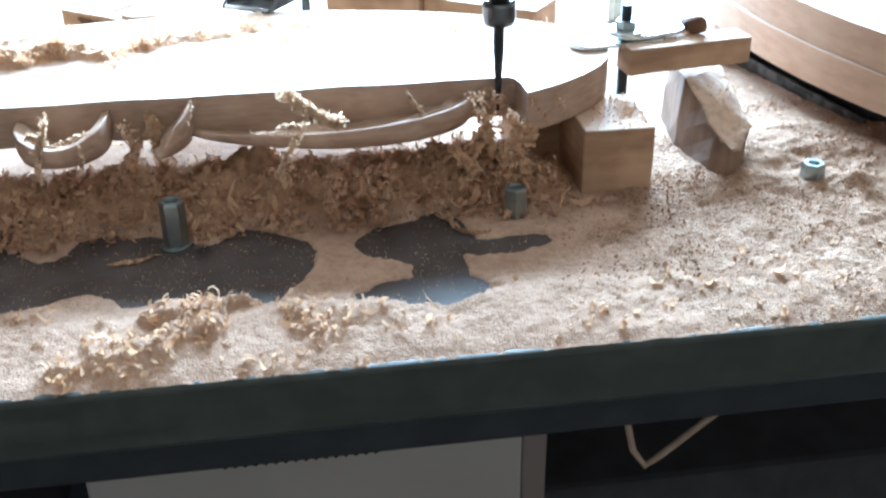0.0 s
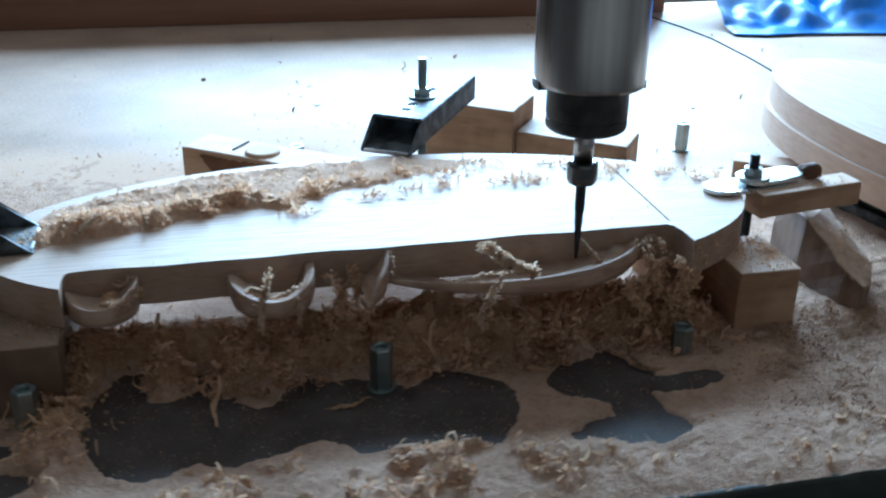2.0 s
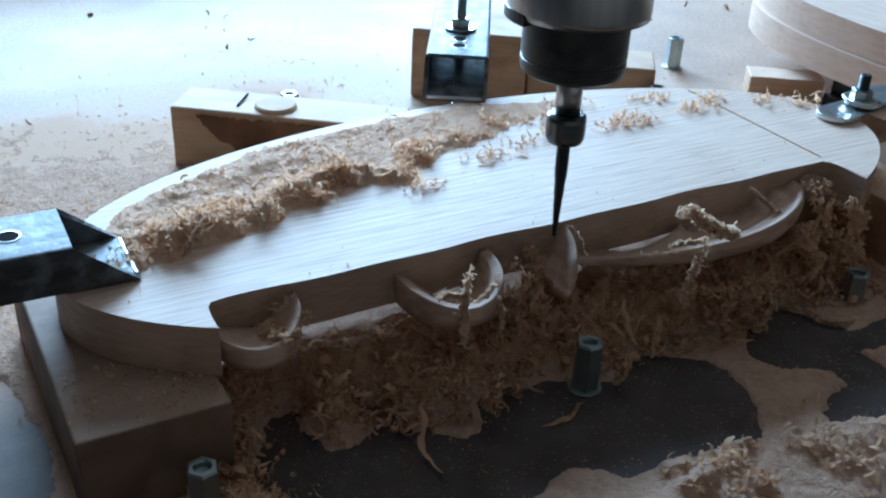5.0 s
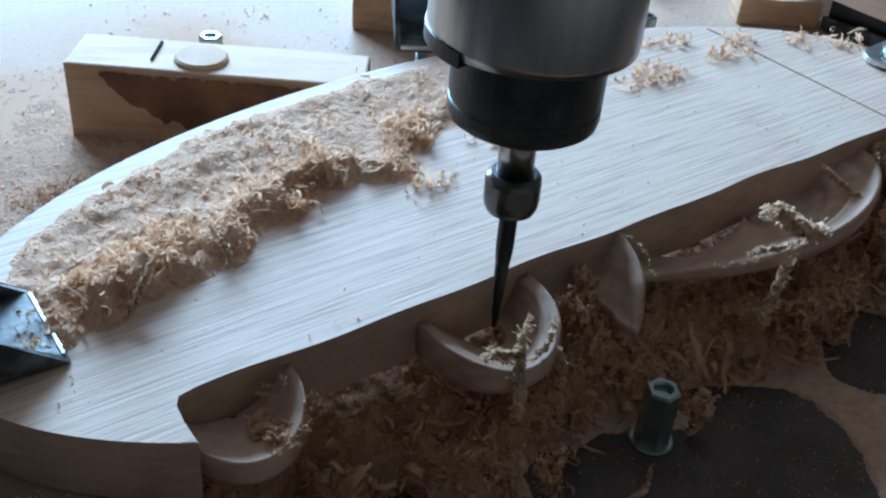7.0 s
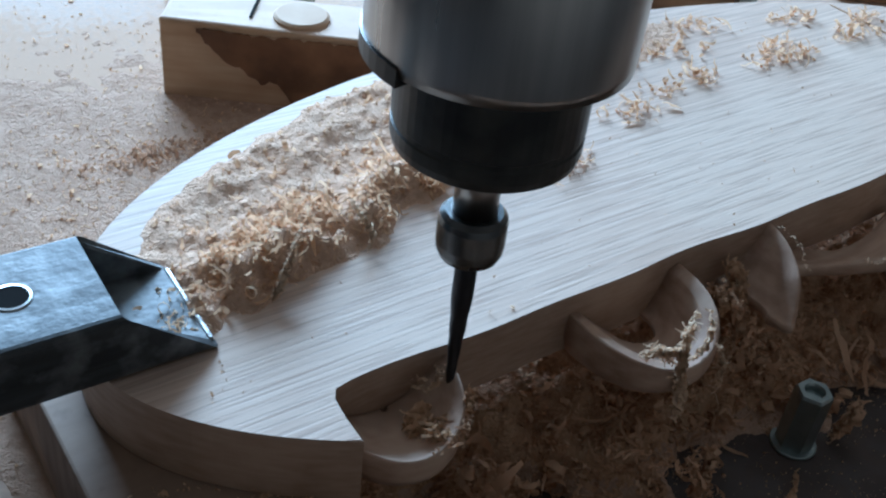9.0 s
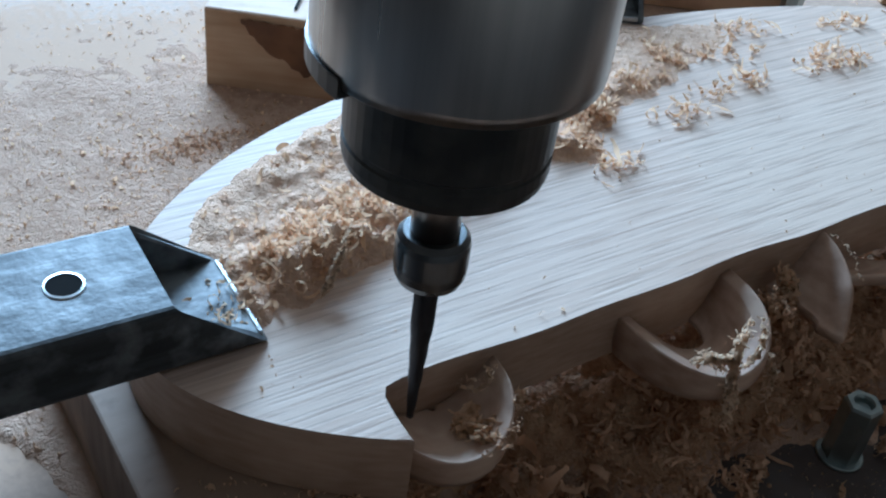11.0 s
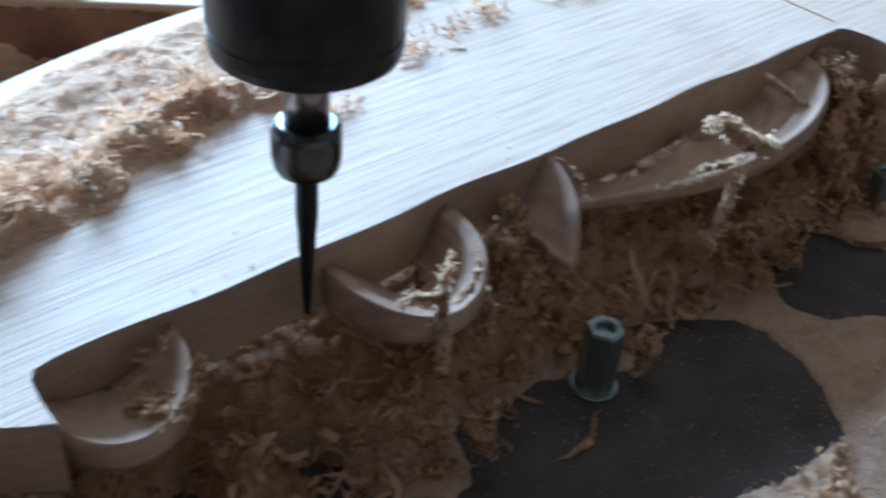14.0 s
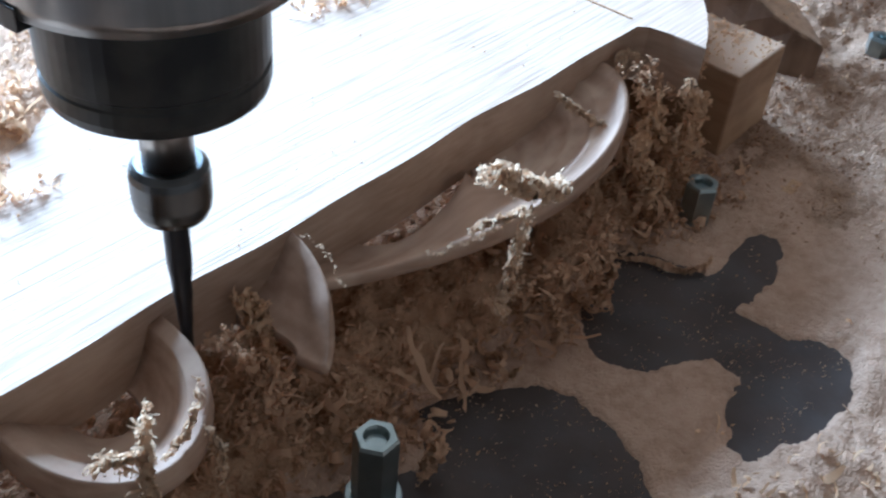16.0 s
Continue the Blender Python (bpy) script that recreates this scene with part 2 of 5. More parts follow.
def dusty_film():
    """The table's film-faced board: sawdust settles over it away from the swept strip in front of the workpiece."""
    m = FILM.copy()
    m.name = "dusty_film"
    nt = m.node_tree
    bsdf = nt.nodes["Principled BSDF"]
    old = bsdf.inputs["Base Color"].links[0].from_socket
    co = nt.nodes.new("ShaderNodeTexCoord")
    sep = nt.nodes.new("ShaderNodeSeparateXYZ")
    nt.links.new(co.outputs["Object"], sep.inputs[0])
    cover = nt.nodes.new("ShaderNodeMapRange")
    cover.inputs["From Min"].default_value, cover.inputs["From Max"].default_value = -0.03, 0.2
    cover.inputs["To Max"].default_value = 0.62
    nt.links.new(sep.outputs["Y"], cover.inputs["Value"])
    n = nt.nodes.new("ShaderNodeTexNoise")
    n.inputs["Scale"].default_value, n.inputs["Detail"].default_value = 260, 4.0
    nt.links.new(co.outputs["Object"], n.inputs["Vector"])
    n2 = nt.nodes.new("ShaderNodeTexNoise")
    n2.inputs["Scale"].default_value = 9
    nt.links.new(co.outputs["Object"], n2.inputs["Vector"])
    add = nt.nodes.new("ShaderNodeMath")
    nt.links.new(n.outputs["Fac"], add.inputs[0])
    nt.links.new(n2.outputs["Fac"], add.inputs[1])
    r = nt.nodes.new("ShaderNodeMapRange")
    r.inputs["From Min"].default_value, r.inputs["From Max"].default_value = 0.7, 1.2
    r.inputs["To Min"].default_value, r.inputs["To Max"].default_value = 0.85, 1.3
    nt.links.new(add.outputs[0], r.inputs["Value"])
    mul = nt.nodes.new("ShaderNodeMath")
    mul.operation, mul.use_clamp = "MULTIPLY", True
    nt.links.new(cover.outputs[0], mul.inputs[0])
    nt.links.new(r.outputs[0], mul.inputs[1])
    mix = nt.nodes.new("ShaderNodeMix")
    mix.data_type = "RGBA"
    mix.inputs[7].default_value = (0.56, 0.40, 0.295, 1)
    spans = []
    for axis, lo, hi in (("X", 0.18, 0.50), ("Y", 0.34, 0.68)):
        sp = nt.nodes.new("ShaderNodeMapRange")
        sp.interpolation_type = "SMOOTHSTEP"
        sp.inputs["From Min"].default_value, sp.inputs["From Max"].default_value = lo, hi
        sp.inputs["To Min"].default_value, sp.inputs["To Max"].default_value = 1.0, 0.0
        nt.links.new(sep.outputs[axis], sp.inputs["Value"])
        spans.append(sp.outputs[0])
    start = nt.nodes.new("ShaderNodeMapRange")
    start.inputs["From Min"].default_value, start.inputs["From Max"].default_value = 0.03, 0.10
    nt.links.new(sep.outputs["Y"], start.inputs["Value"])
    thick = start.outputs[0]
    for other in spans + [r.outputs[0]]:
        times = nt.nodes.new("ShaderNodeMath")
        times.operation, times.use_clamp = "MULTIPLY", True
        nt.links.new(thick, times.inputs[0])
        nt.links.new(other, times.inputs[1])
        thick = times.outputs[0]
    most = nt.nodes.new("ShaderNodeMath")
    most.operation = "MAXIMUM"
    nt.links.new(mul.outputs[0], most.inputs[0])
    nt.links.new(thick, most.inputs[1])
    shine = nt.nodes.new("ShaderNodeMapRange")
    shine.inputs["To Min"].default_value, shine.inputs["To Max"].default_value = 0.2, 0.0
    nt.links.new(thick, shine.inputs["Value"])
    nt.links.new(shine.outputs[0], bsdf.inputs["Specular IOR Level"])
    nt.links.new(most.outputs[0], mix.inputs[0])
    nt.links.new(old, mix.inputs[6])
    nt.links.new(mix.outputs[2], bsdf.inputs["Base Color"])
    gloss = nt.nodes.new("ShaderNodeMapRange")
    gloss.inputs["To Min"].default_value, gloss.inputs["To Max"].default_value = 0.58, 0.46
    nt.links.new(mul.outputs[0], gloss.inputs["Value"])
    nt.links.new(gloss.outputs[0], bsdf.inputs["Roughness"])
    return m


DUSTY_FILM = dusty_film()


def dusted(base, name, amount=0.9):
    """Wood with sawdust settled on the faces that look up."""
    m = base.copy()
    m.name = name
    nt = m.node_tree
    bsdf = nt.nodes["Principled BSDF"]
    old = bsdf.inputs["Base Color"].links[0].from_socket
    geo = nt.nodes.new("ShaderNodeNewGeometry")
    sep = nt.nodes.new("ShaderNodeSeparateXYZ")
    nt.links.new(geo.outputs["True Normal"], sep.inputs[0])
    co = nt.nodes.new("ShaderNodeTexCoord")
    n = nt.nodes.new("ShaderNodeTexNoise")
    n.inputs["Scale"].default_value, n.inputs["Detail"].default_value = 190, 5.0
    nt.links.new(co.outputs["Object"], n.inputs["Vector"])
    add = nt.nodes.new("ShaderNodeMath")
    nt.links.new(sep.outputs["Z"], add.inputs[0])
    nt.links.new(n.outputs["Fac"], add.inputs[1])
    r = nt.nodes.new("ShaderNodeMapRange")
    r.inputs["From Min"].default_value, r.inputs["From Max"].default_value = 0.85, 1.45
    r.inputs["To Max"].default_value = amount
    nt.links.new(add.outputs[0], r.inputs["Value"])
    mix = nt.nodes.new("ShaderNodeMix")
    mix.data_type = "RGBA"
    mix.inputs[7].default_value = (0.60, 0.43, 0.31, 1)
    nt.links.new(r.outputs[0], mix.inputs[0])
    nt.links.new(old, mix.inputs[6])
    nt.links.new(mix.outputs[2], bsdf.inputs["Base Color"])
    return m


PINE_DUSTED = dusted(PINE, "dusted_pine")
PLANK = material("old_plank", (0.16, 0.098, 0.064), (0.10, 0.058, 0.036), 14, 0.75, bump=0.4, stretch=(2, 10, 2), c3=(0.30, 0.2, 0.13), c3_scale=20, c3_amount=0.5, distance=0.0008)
# Dark old wood; the dust is thinned so the top also looks shadowed.
PLANK_DUSTED_SHADED = dusted(PLANK, "dusted_plank", 0.3)
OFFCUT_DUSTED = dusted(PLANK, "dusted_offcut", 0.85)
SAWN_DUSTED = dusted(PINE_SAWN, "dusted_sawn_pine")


# ---- mesh helpers ----
def mesh_object(name, bm, mat, smooth=False):
    me = bpy.data.meshes.new(name)
    bm.normal_update()
    bm.to_mesh(me)
    bm.free()
    me.materials.append(mat)
    if smooth:
        me.polygons.foreach_set("use_smooth", [True] * len(me.polygons))
    return new(name, me)


def part(name, bm, mat, parent, label="", smooth=False):
    ob = mesh_object(name, bm, mat, smooth)
    ob.parent = parent
    return tagged(ob, label=label)


def empty(name, m, label, category, group="", kind=""):
    ob = new(name)
    ob.empty_display_size = 0.02
    ob.matrix_world = m
    return tagged(ob, label, category, group, kind)


def from_arrays(name, verts, faces, mat, smooth=True):
    me = bpy.data.meshes.new(name)
    me.from_pydata([tuple(v) for v in verts.tolist()], [], faces.tolist())
    me.materials.append(mat)
    if smooth:
        me.polygons.foreach_set("use_smooth", [True] * len(me.polygons))
    me.update()
    return new(name, me)


def box(sx, sy, sz, at=(0, 0, 0), bevel=0.001, segments=2, m=None):
    """A box that stands on at (the centre of its base), with rounded edges."""
    bm = bmesh.new()
    bmesh.ops.create_cube(bm, size=1)
    bmesh.ops.scale(bm, vec=(sx, sy, sz), verts=bm.verts)
    bmesh.ops.translate(bm, vec=(at[0], at[1], at[2] + sz / 2), verts=bm.verts)
    if bevel:
        bmesh.ops.bevel(bm, geom=bm.edges[:], offset=bevel, segments=segments, affect="EDGES", profile=0.5)
    if m:
        bmesh.ops.transform(bm, matrix=m, verts=bm.verts)
    return bm


def worn(bm, amount, size, cuts=3):
    """Cut a box finer and push its vertices about a little: sawn, chipped wood."""
    bmesh.ops.subdivide_edges(bm, edges=bm.edges[:], cuts=cuts, use_grid_fill=True)
    for v in bm.verts:
        v.co += noise.noise_vector(v.co * size) * amount
    return bm


def lathe(profile, n=32, at=(0, 0, 0)):
    """Turn a closed profile of (radius, z), which starts and ends on the axis, round z."""
    bm = bmesh.new()
    rings = []
    for r, z in profile:
        if r < 1e-6:
            rings.append([bm.verts.new((at[0], at[1], at[2] + z))])
        else:
            rings.append([bm.verts.new((at[0] + r * math.cos(2 * math.pi * k / n), at[1] + r * math.sin(2 * math.pi * k / n), at[2] + z)) for k in range(n)])
    for a, b in zip(rings, rings[1:]):
        for k in range(n):
            q = [a[k % len(a)], a[(k + 1) % len(a)], b[(k + 1) % len(b)], b[k % len(b)]]
            q = list(dict.fromkeys(q))
            if len(q) > 2:
                bm.faces.new(q)
    bmesh.ops.recalc_face_normals(bm, faces=bm.faces[:])
    return bm


def prism(points, z0, z1, bevel=0.0008, segments=2):
    bm = bmesh.new()
    low = [bm.verts.new((x, y, z0)) for x, y in points]
    high = [bm.verts.new((x, y, z1)) for x, y in points]
    n = len(points)
    bm.faces.new(low[::-1])
    top = bm.faces.new(high)
    for k in range(n):
        bm.faces.new((low[k], low[(k + 1) % n], high[(k + 1) % n], high[k]))
    if bevel:
        bmesh.ops.bevel(bm, geom=list(top.edges), offset=bevel, segments=segments, affect="EDGES", profile=0.5)
    return bm


def tube_along(points, r, n=8):
    bm = bmesh.new()
    rings = []
    for i, p in enumerate(points):
        a, b = Vector(points[max(i - 1, 0)]), Vector(points[min(i + 1, len(points) - 1)])
        q = (b - a).to_track_quat("Z", "Y").to_matrix()
        rings.append([bm.verts.new(Vector(p) + q @ Vector((r * math.cos(2 * math.pi * k / n), r * math.sin(2 * math.pi * k / n), 0))) for k in range(n)])
    for a, b in zip(rings, rings[1:]):
        for k in range(n):
            bm.faces.new((a[k], a[(k + 1) % n], b[(k + 1) % n], b[k]))
    bm.faces.new(rings[0][::-1])
    bm.faces.new(rings[-1])
    return bm


def smoothstep(a, b, x):
    s = np.clip((x - a) / (b - a), 0, 1)
    return s * s * (3 - 2 * s)


LATTICE = np.random.RandomState(7).rand(256, 256)


def value_noise(x, y):
    xi, yi = np.floor(x).astype(int), np.floor(y).astype(int)
    fx, fy = x - xi, y - yi
    fx, fy = fx * fx * (3 - 2 * fx), fy * fy * (3 - 2 * fy)
    g = lambda i, j: LATTICE[i % 256, j % 256]
    return (g(xi, yi) * (1 - fx) + g(xi + 1, yi) * fx) * (1 - fy) + (g(xi, yi + 1) * (1 - fx) + g(xi + 1, yi + 1) * fx) * fy


def fbm(x, y, per_metre, octaves=4, shift=0.0):
    total, amp, norm = 0, 1.0, 0
    for k in range(octaves):
        f = per_metre * 2 ** k
        total = total + amp * value_noise(x * f + 17.3 * k + shift, y * f + 31.7 * k + shift)
        norm, amp = norm + amp, amp * 0.55
    return total / norm


def ellipse_sdf(x, y, cx, cy, rx, ry):
    return (np.sqrt(((x - cx) / rx) ** 2 + ((y - cy) / ry) ** 2) - 1) * min(rx, ry)


# ---- room ----
def room():
    x0, x1, y0, y1, zt = -3.0, 4.0, -3.0, WALL_Y, 1.9
    fl = mesh_object("floor", box(x1 - x0 + 0.4, y1 - y0 + 0.4, 0.1, ((x0 + x1) / 2, (y0 + y1) / 2, FLOOR_Z - 0.1), 0), FLOOR_M)
    tagged(fl, "grey concrete workshop floor", "floor", kind="structure")
    ce = mesh_object("ceiling", box(x1 - x0 + 0.4, y1 - y0 + 0.4, 0.1, ((x0 + x1) / 2, (y0 + y1) / 2, zt), 0), WALL)
    tagged(ce, "plain plaster ceiling of the workshop", "ceiling", kind="structure")
    h = zt - FLOOR_Z
    for name, sx, sy, cx, cy in (("wall_south", x1 - x0, 0.15, (x0 + x1) / 2, y0 - 0.075), ("wall_west", 0.15, y1 - y0, x0 - 0.075, (y0 + y1) / 2),
                                 ("wall_east", 0.15, y1 - y0, x1 + 0.075, (y0 + y1) / 2)):
        tagged(mesh_object(name, box(sx, sy, h, (cx, cy, FLOOR_Z), 0), WALL_DARK if name == "wall_west" else WALL),
               "unseen workshop wall, made dark to cut bounce light from the left" if name == "wall_west" else "plain pale plaster workshop wall", "wall", kind="structure")
    wall = empty("wall_north", pose(0, WALL_Y + 0.1, FLOOR_Z), "pale plaster wall with a wide window opening", "wall", kind="structure")
    a, b, c, d = WIN[0], WIN[1], WIN[2] - FLOOR_Z, WIN[3] - FLOOR_Z
    for w, hh, cx, z in ((x1 - x0, c, (x0 + x1) / 2, 0), (x1 - x0, h - d, (x0 + x1) / 2, d), (a - x0, d - c, (a + x0) / 2, c), (x1 - b, d - c, (x1 + b) / 2, c)):
        part("wall_panel", box(w, 0.2, hh, (cx, 0, z), 0), WALL, wall)
    win = empty("window_1", pose((a + b) / 2, WALL_Y + 0.12, WIN[2]), "wide white-framed workshop window", "window", kind="structure")
    w, hh = b - a, d - c
    for sx, sz, cx, z in ((w, 0.05, 0, 0), (w, 0.05, 0, hh - 0.05), (0.05, hh - 0.1, -w / 2 + 0.025, 0.05), (0.05, hh - 0.1, w / 2 - 0.025, 0.05), (0.05, hh - 0.1, 0, 0.05)):
        part("window_frame", box(sx, 0.05, sz, (cx, 0, z), 0.004), WALL, win)


room()


# ---- table ----
EDGE_Y = -0.198
TABLE_X0, TABLE_X1, TABLE_Y1 = -0.34, 1.75, 1.067


def table():
    t = empty("worktable", pose(0, 0, 0), "large worktable with a dark dusty film-faced top and green-black edge", "table")
    sx, cx = TABLE_X1 - TABLE_X0, (TABLE_X0 + TABLE_X1) / 2
    part("tabletop", box(sx, TABLE_Y1 - EDGE_Y - 0.012, 0.03, (cx, (TABLE_Y1 + EDGE_Y + 0.012) / 2, -0.03), 0.001), DUSTY_FILM, t, "dark grey film-faced top dulled by sawdust")
    part("front_edge", box(sx, 0.014, 0.036, (cx, EDGE_Y + 0.007, -0.0355), 0.003, 3), EDGE_GREEN, t, "scuffed green-black edge strip")
    part("front_rail", box(sx, 0.04, 0.03, (cx, EDGE_Y + 0.035, -0.065), 0.002), STEEL_DARK, t, "dark steel rail")
    part("back_rail", box(sx, 0.04, 0.04, (cx, TABLE_Y1 - 0.04, -0.07), 0.002), STEEL_DARK, t)
    for x in (TABLE_X0 + 0.05, TABLE_X1 - 0.05):
        for y in (EDGE_Y + 0.045, TABLE_Y1 - 0.05):
            part("leg", box(0.06, 0.06, -FLOOR_Z - 0.07, (x, y, FLOOR_Z), 0.003), STEEL_DARK, t)


table()
f = empty("back_fence", pose(0.1, TABLE_Y1 - 0.02, 0, 0, 0, -1.75), "reddish-brown board standing along the back of the table", "board")
part("board", box(1.5, 0.02, 0.16, (0, -0.02, 0), 0.002), FENCE, f)


# ---- sawdust on the table ----
def patch_sdf(x, y):
    """Negative where the dust was swept off the dark table."""
    blobs = ((0.049, -0.061, 0.044, 0.0603), (0.097, -0.079, 0.060, 0.0354), (0.152, -0.069, 0.040, 0.0364), (0.187, -0.084, 0.050, 0.0375), (0.219, -0.085, 0.0495, 0.045),
             (0.330, -0.071, 0.036, 0.0265), (0.346, -0.055, 0.015, 0.019), (0.379, -0.0835, 0.030, 0.0105), (0.340, -0.108, 0.014, 0.024), (0.331, -0.1315, 0.037, 0.0165),
             (-0.048, -0.078, 0.020, 0.0125), (-0.033, -0.110, 0.018, 0.0104), (-0.138, 0.010, 0.062, 0.130))
    d = np.full(np.shape(x), 1.0)
    for b in blobs:
        d = np.minimum(d, ellipse_sdf(x, y, *b))
    for b in ((0.114, -0.038, 0.017, 0.024), (0.208, -0.036, 0.020, 0.018), (0.165, -0.030, 0.012, 0.010), (0.058, -0.022, 0.018, 0.022)):
        d = np.maximum(d, -ellipse_sdf(x, y, *b))
    return d + 0.009 * (fbm(x, y, 45, 2, 5.0) - 0.5) + 0.004 * (fbm(x, y, 300, 2, 3.0) - 0.5)


def dust_height(x, y):
    n1, n2 = fbm(x, y, 30, 4, 1.0), fbm(x, y, 140, 3, 9.0)
    rough = np.maximum(smoothstep(-0.120, -0.150, y), smoothstep(0.40, 0.47, x))
    mound = smoothstep(0.50, 0.68, fbm(x, y, 34, 3, 4.0)) * smoothstep(-0.112, -0.135, y)
    ridged = 1 - np.abs(2 * fbm(x, y, 75, 3, 14.0) - 1)
    h = 0.0012 + 0.0010 * n1 + rough * (0.0050 * n1 + 0.0026 * fbm(x, y, 380, 3, 2.2))
    h = h + mound * (0.0025 + 0.0055 * ridged ** 2) * (1 - 0.85 * smoothstep(0.22, 0.33, x))
    inx = smoothstep(-0.02, 0.01, x) * (1 - smoothstep(0.40, 0.45, x))
    ridge = np.exp(-((y + 0.012) / 0.020) ** 2)
    ridge = np.where(y > -0.012, np.exp(-((y + 0.012) / 0.05) ** 2), ridge)
    ridge = ridge * (1 - smoothstep(-0.036, -0.056, y))
    gap = patch_sdf(x, y)
    h = h + inx * ridge * (0.007 + 0.036 * fbm(x, y, 26, 3, 3.0)) * (1 + 0.8 * (n2 - 0.5)) * smoothstep(-0.002, 0.013, gap)
    h = h + 0.012 * np.exp(-(((x + 0.005) / 0.018) ** 2 + ((y + 0.07) / 0.04) ** 2)) * (0.4 + 1.2 * n2)
    h = h + 0.016 * np.exp(-(((x - 0.62) / 0.07) ** 2 + ((y + 0.03) / 0.07) ** 2)) * (0.3 + n1)
    edge = np.minimum(np.minimum(y - (EDGE_Y + 0.003), 1.0), 1.0)
    h = h * smoothstep(-0.004, 0.009, edge + 0.006 * (n2 - 0.5)) * (0.4 + 0.6 * smoothstep(0.0, 0.035, edge))
    bare = smoothstep(-0.0015, 0.002, gap)
    reach = 0.20 * (1 - smoothstep(0.06, 0.38, x))
    far = 1 - smoothstep(0.02, 0.30, y - reach + 0.16 * (n1 - 0.5) + 0.05 * (fbm(x, y, 90, 2, 7.0) - 0.5))
    h = h * bare * (0.05 + 0.95 * far) - 0.0012 * (1 - bare) - 0.0016 * (1 - far) * 2 * fbm(x, y, 130, 3, 1.5)
    return h


def grid_sheet(name, x0, x1, y0, y1, step, height, mat, label, more=(), which=None):
    nx, ny = int((x1 - x0) / step) + 1, int((y1 - y0) / step) + 1
    X, Y = np.meshgrid(np.linspace(x0, x1, nx), np.linspace(y0, y1, ny))
    Z = height(X, Y)
    v = np.stack([X.ravel(), Y.ravel(), Z.ravel()], 1)
    i = (np.arange(ny - 1)[:, None] * nx + np.arange(nx - 1)[None, :]).ravel()
    fc = np.stack([i, i + 1, i + nx + 1, i + nx], 1)
    keep = v[fc, 2].max(1) > -0.0011
    ob = from_arrays(name, v, fc[keep], mat)
    for m in more:
        ob.data.materials.append(m)
    if which:
        mid = v[fc[keep]].mean(1)
        ob.data.polygons.foreach_set("material_index", which(mid[:, 0], mid[:, 1], mid[:, 2]).astype(np.int32))
    return tagged(ob, label, "sawdust", kind="stuff")


def dust_kind(x, y, z):
    """0: fine dust, 1: brown heap under the workpiece, 2: coarse dust round the far end, darkened for shade."""
    heap = (z + 0.006 * (fbm(x, y, 260, 3, 6.0) - 0.5) > 0.0062) & (y > -0.075) & (x < 0.45)
    coarse = x + 0.25 * (y + 0.1) * (y < -0.1) + 0.16 * (fbm(x, y, 60, 4, 3.7) - 0.5) > 0.44
    return np.where(heap, 1, np.where(coarse, 2, 0))


grid_sheet("sawdust_layer", -0.16, 0.80, EDGE_Y + 0.002, 0.035, 0.0017, dust_height, DUST, "pale sawdust layer over the table with swept bare patches", (DUST_HEAP, DUST_COARSE_SHADED), dust_kind)
grid_sheet("sawdust_layer_back", -0.335, 1.10, 0.035, 0.62, 0.0027, dust_height, DUST, "thin pale sawdust behind the workpiece")


def ribbons(name, base, size, mat, label, parent=None, seed=1, k=9, width=(0.0007, 0.0020), radius=(0.0012, 0.0038), turns=(0.5, 1.6), stand=0.5):
    """Curled shavings: each one a narrow helical strip. base: n x 3 places, size: scale of each."""
    rs = np.random.RandomState(seed)
    n = len(base)
    a = np.linspace(0, 1, k)[None, :] * (rs.uniform(*turns, n) * 2 * np.pi)[:, None]
    r = (rs.uniform(*radius, n) * size)[:, None] * (1 + 0.35 * np.sin(a * rs.uniform(0.3, 1.1, n)[:, None] + rs.uniform(0, 6, n)[:, None]))
    pitch = (rs.uniform(0.0002, 0.0016, n) * size)[:, None]
    w = (rs.uniform(*width, n) * size)[:, None] * (0.35 + 0.65 * np.sin(np.linspace(0.12, np.pi - 0.12, k)))[None, :]
    px, py, pz = r * np.cos(a), r * np.sin(a), pitch * a
    jit = rs.normal(0, 0.12, (n, k)) * w
    p = np.stack([px + jit, py, pz], 2)
    side = np.stack([0.25 * np.cos(a), 0.25 * np.sin(a), np.ones_like(a)], 2) * (w / 2)[..., None]
    q = rs.normal(0, 1, (n, 4))
    q[:, 3] *= 1 + stand
    q /= np.linalg.norm(q, axis=1)[:, None]
    x, y, z, s = q.T
    R = np.stack([1 - 2 * (y * y + z * z), 2 * (x * y - z * s), 2 * (x * z + y * s), 2 * (x * y + z * s), 1 - 2 * (x * x + z * z), 2 * (y * z - x * s),
                  2 * (x * z - y * s), 2 * (y * z + x * s), 1 - 2 * (x * x + y * y)], 1).reshape(n, 3, 3)
    both = np.stack([p - side, p + side], 2).reshape(n, 2 * k, 3)
    both = np.einsum("nij,nkj->nki", R, both)
    both[..., 2] -= both[..., 2].min(1)[:, None]
    both += np.asarray(base)[:, None, :]
    i = np.arange(k - 1) * 2
    fc = np.stack([i, i + 1, i + 3, i + 2], 1)
    faces = (fc[None] + (np.arange(n) * 2 * k)[:, None, None]).reshape(-1, 4)
    ob = from_arrays(name, both.reshape(-1, 3), faces, mat)
    if parent:
        ob.parent = parent
    return tagged(ob, label, "wood shavings", kind="stuff")


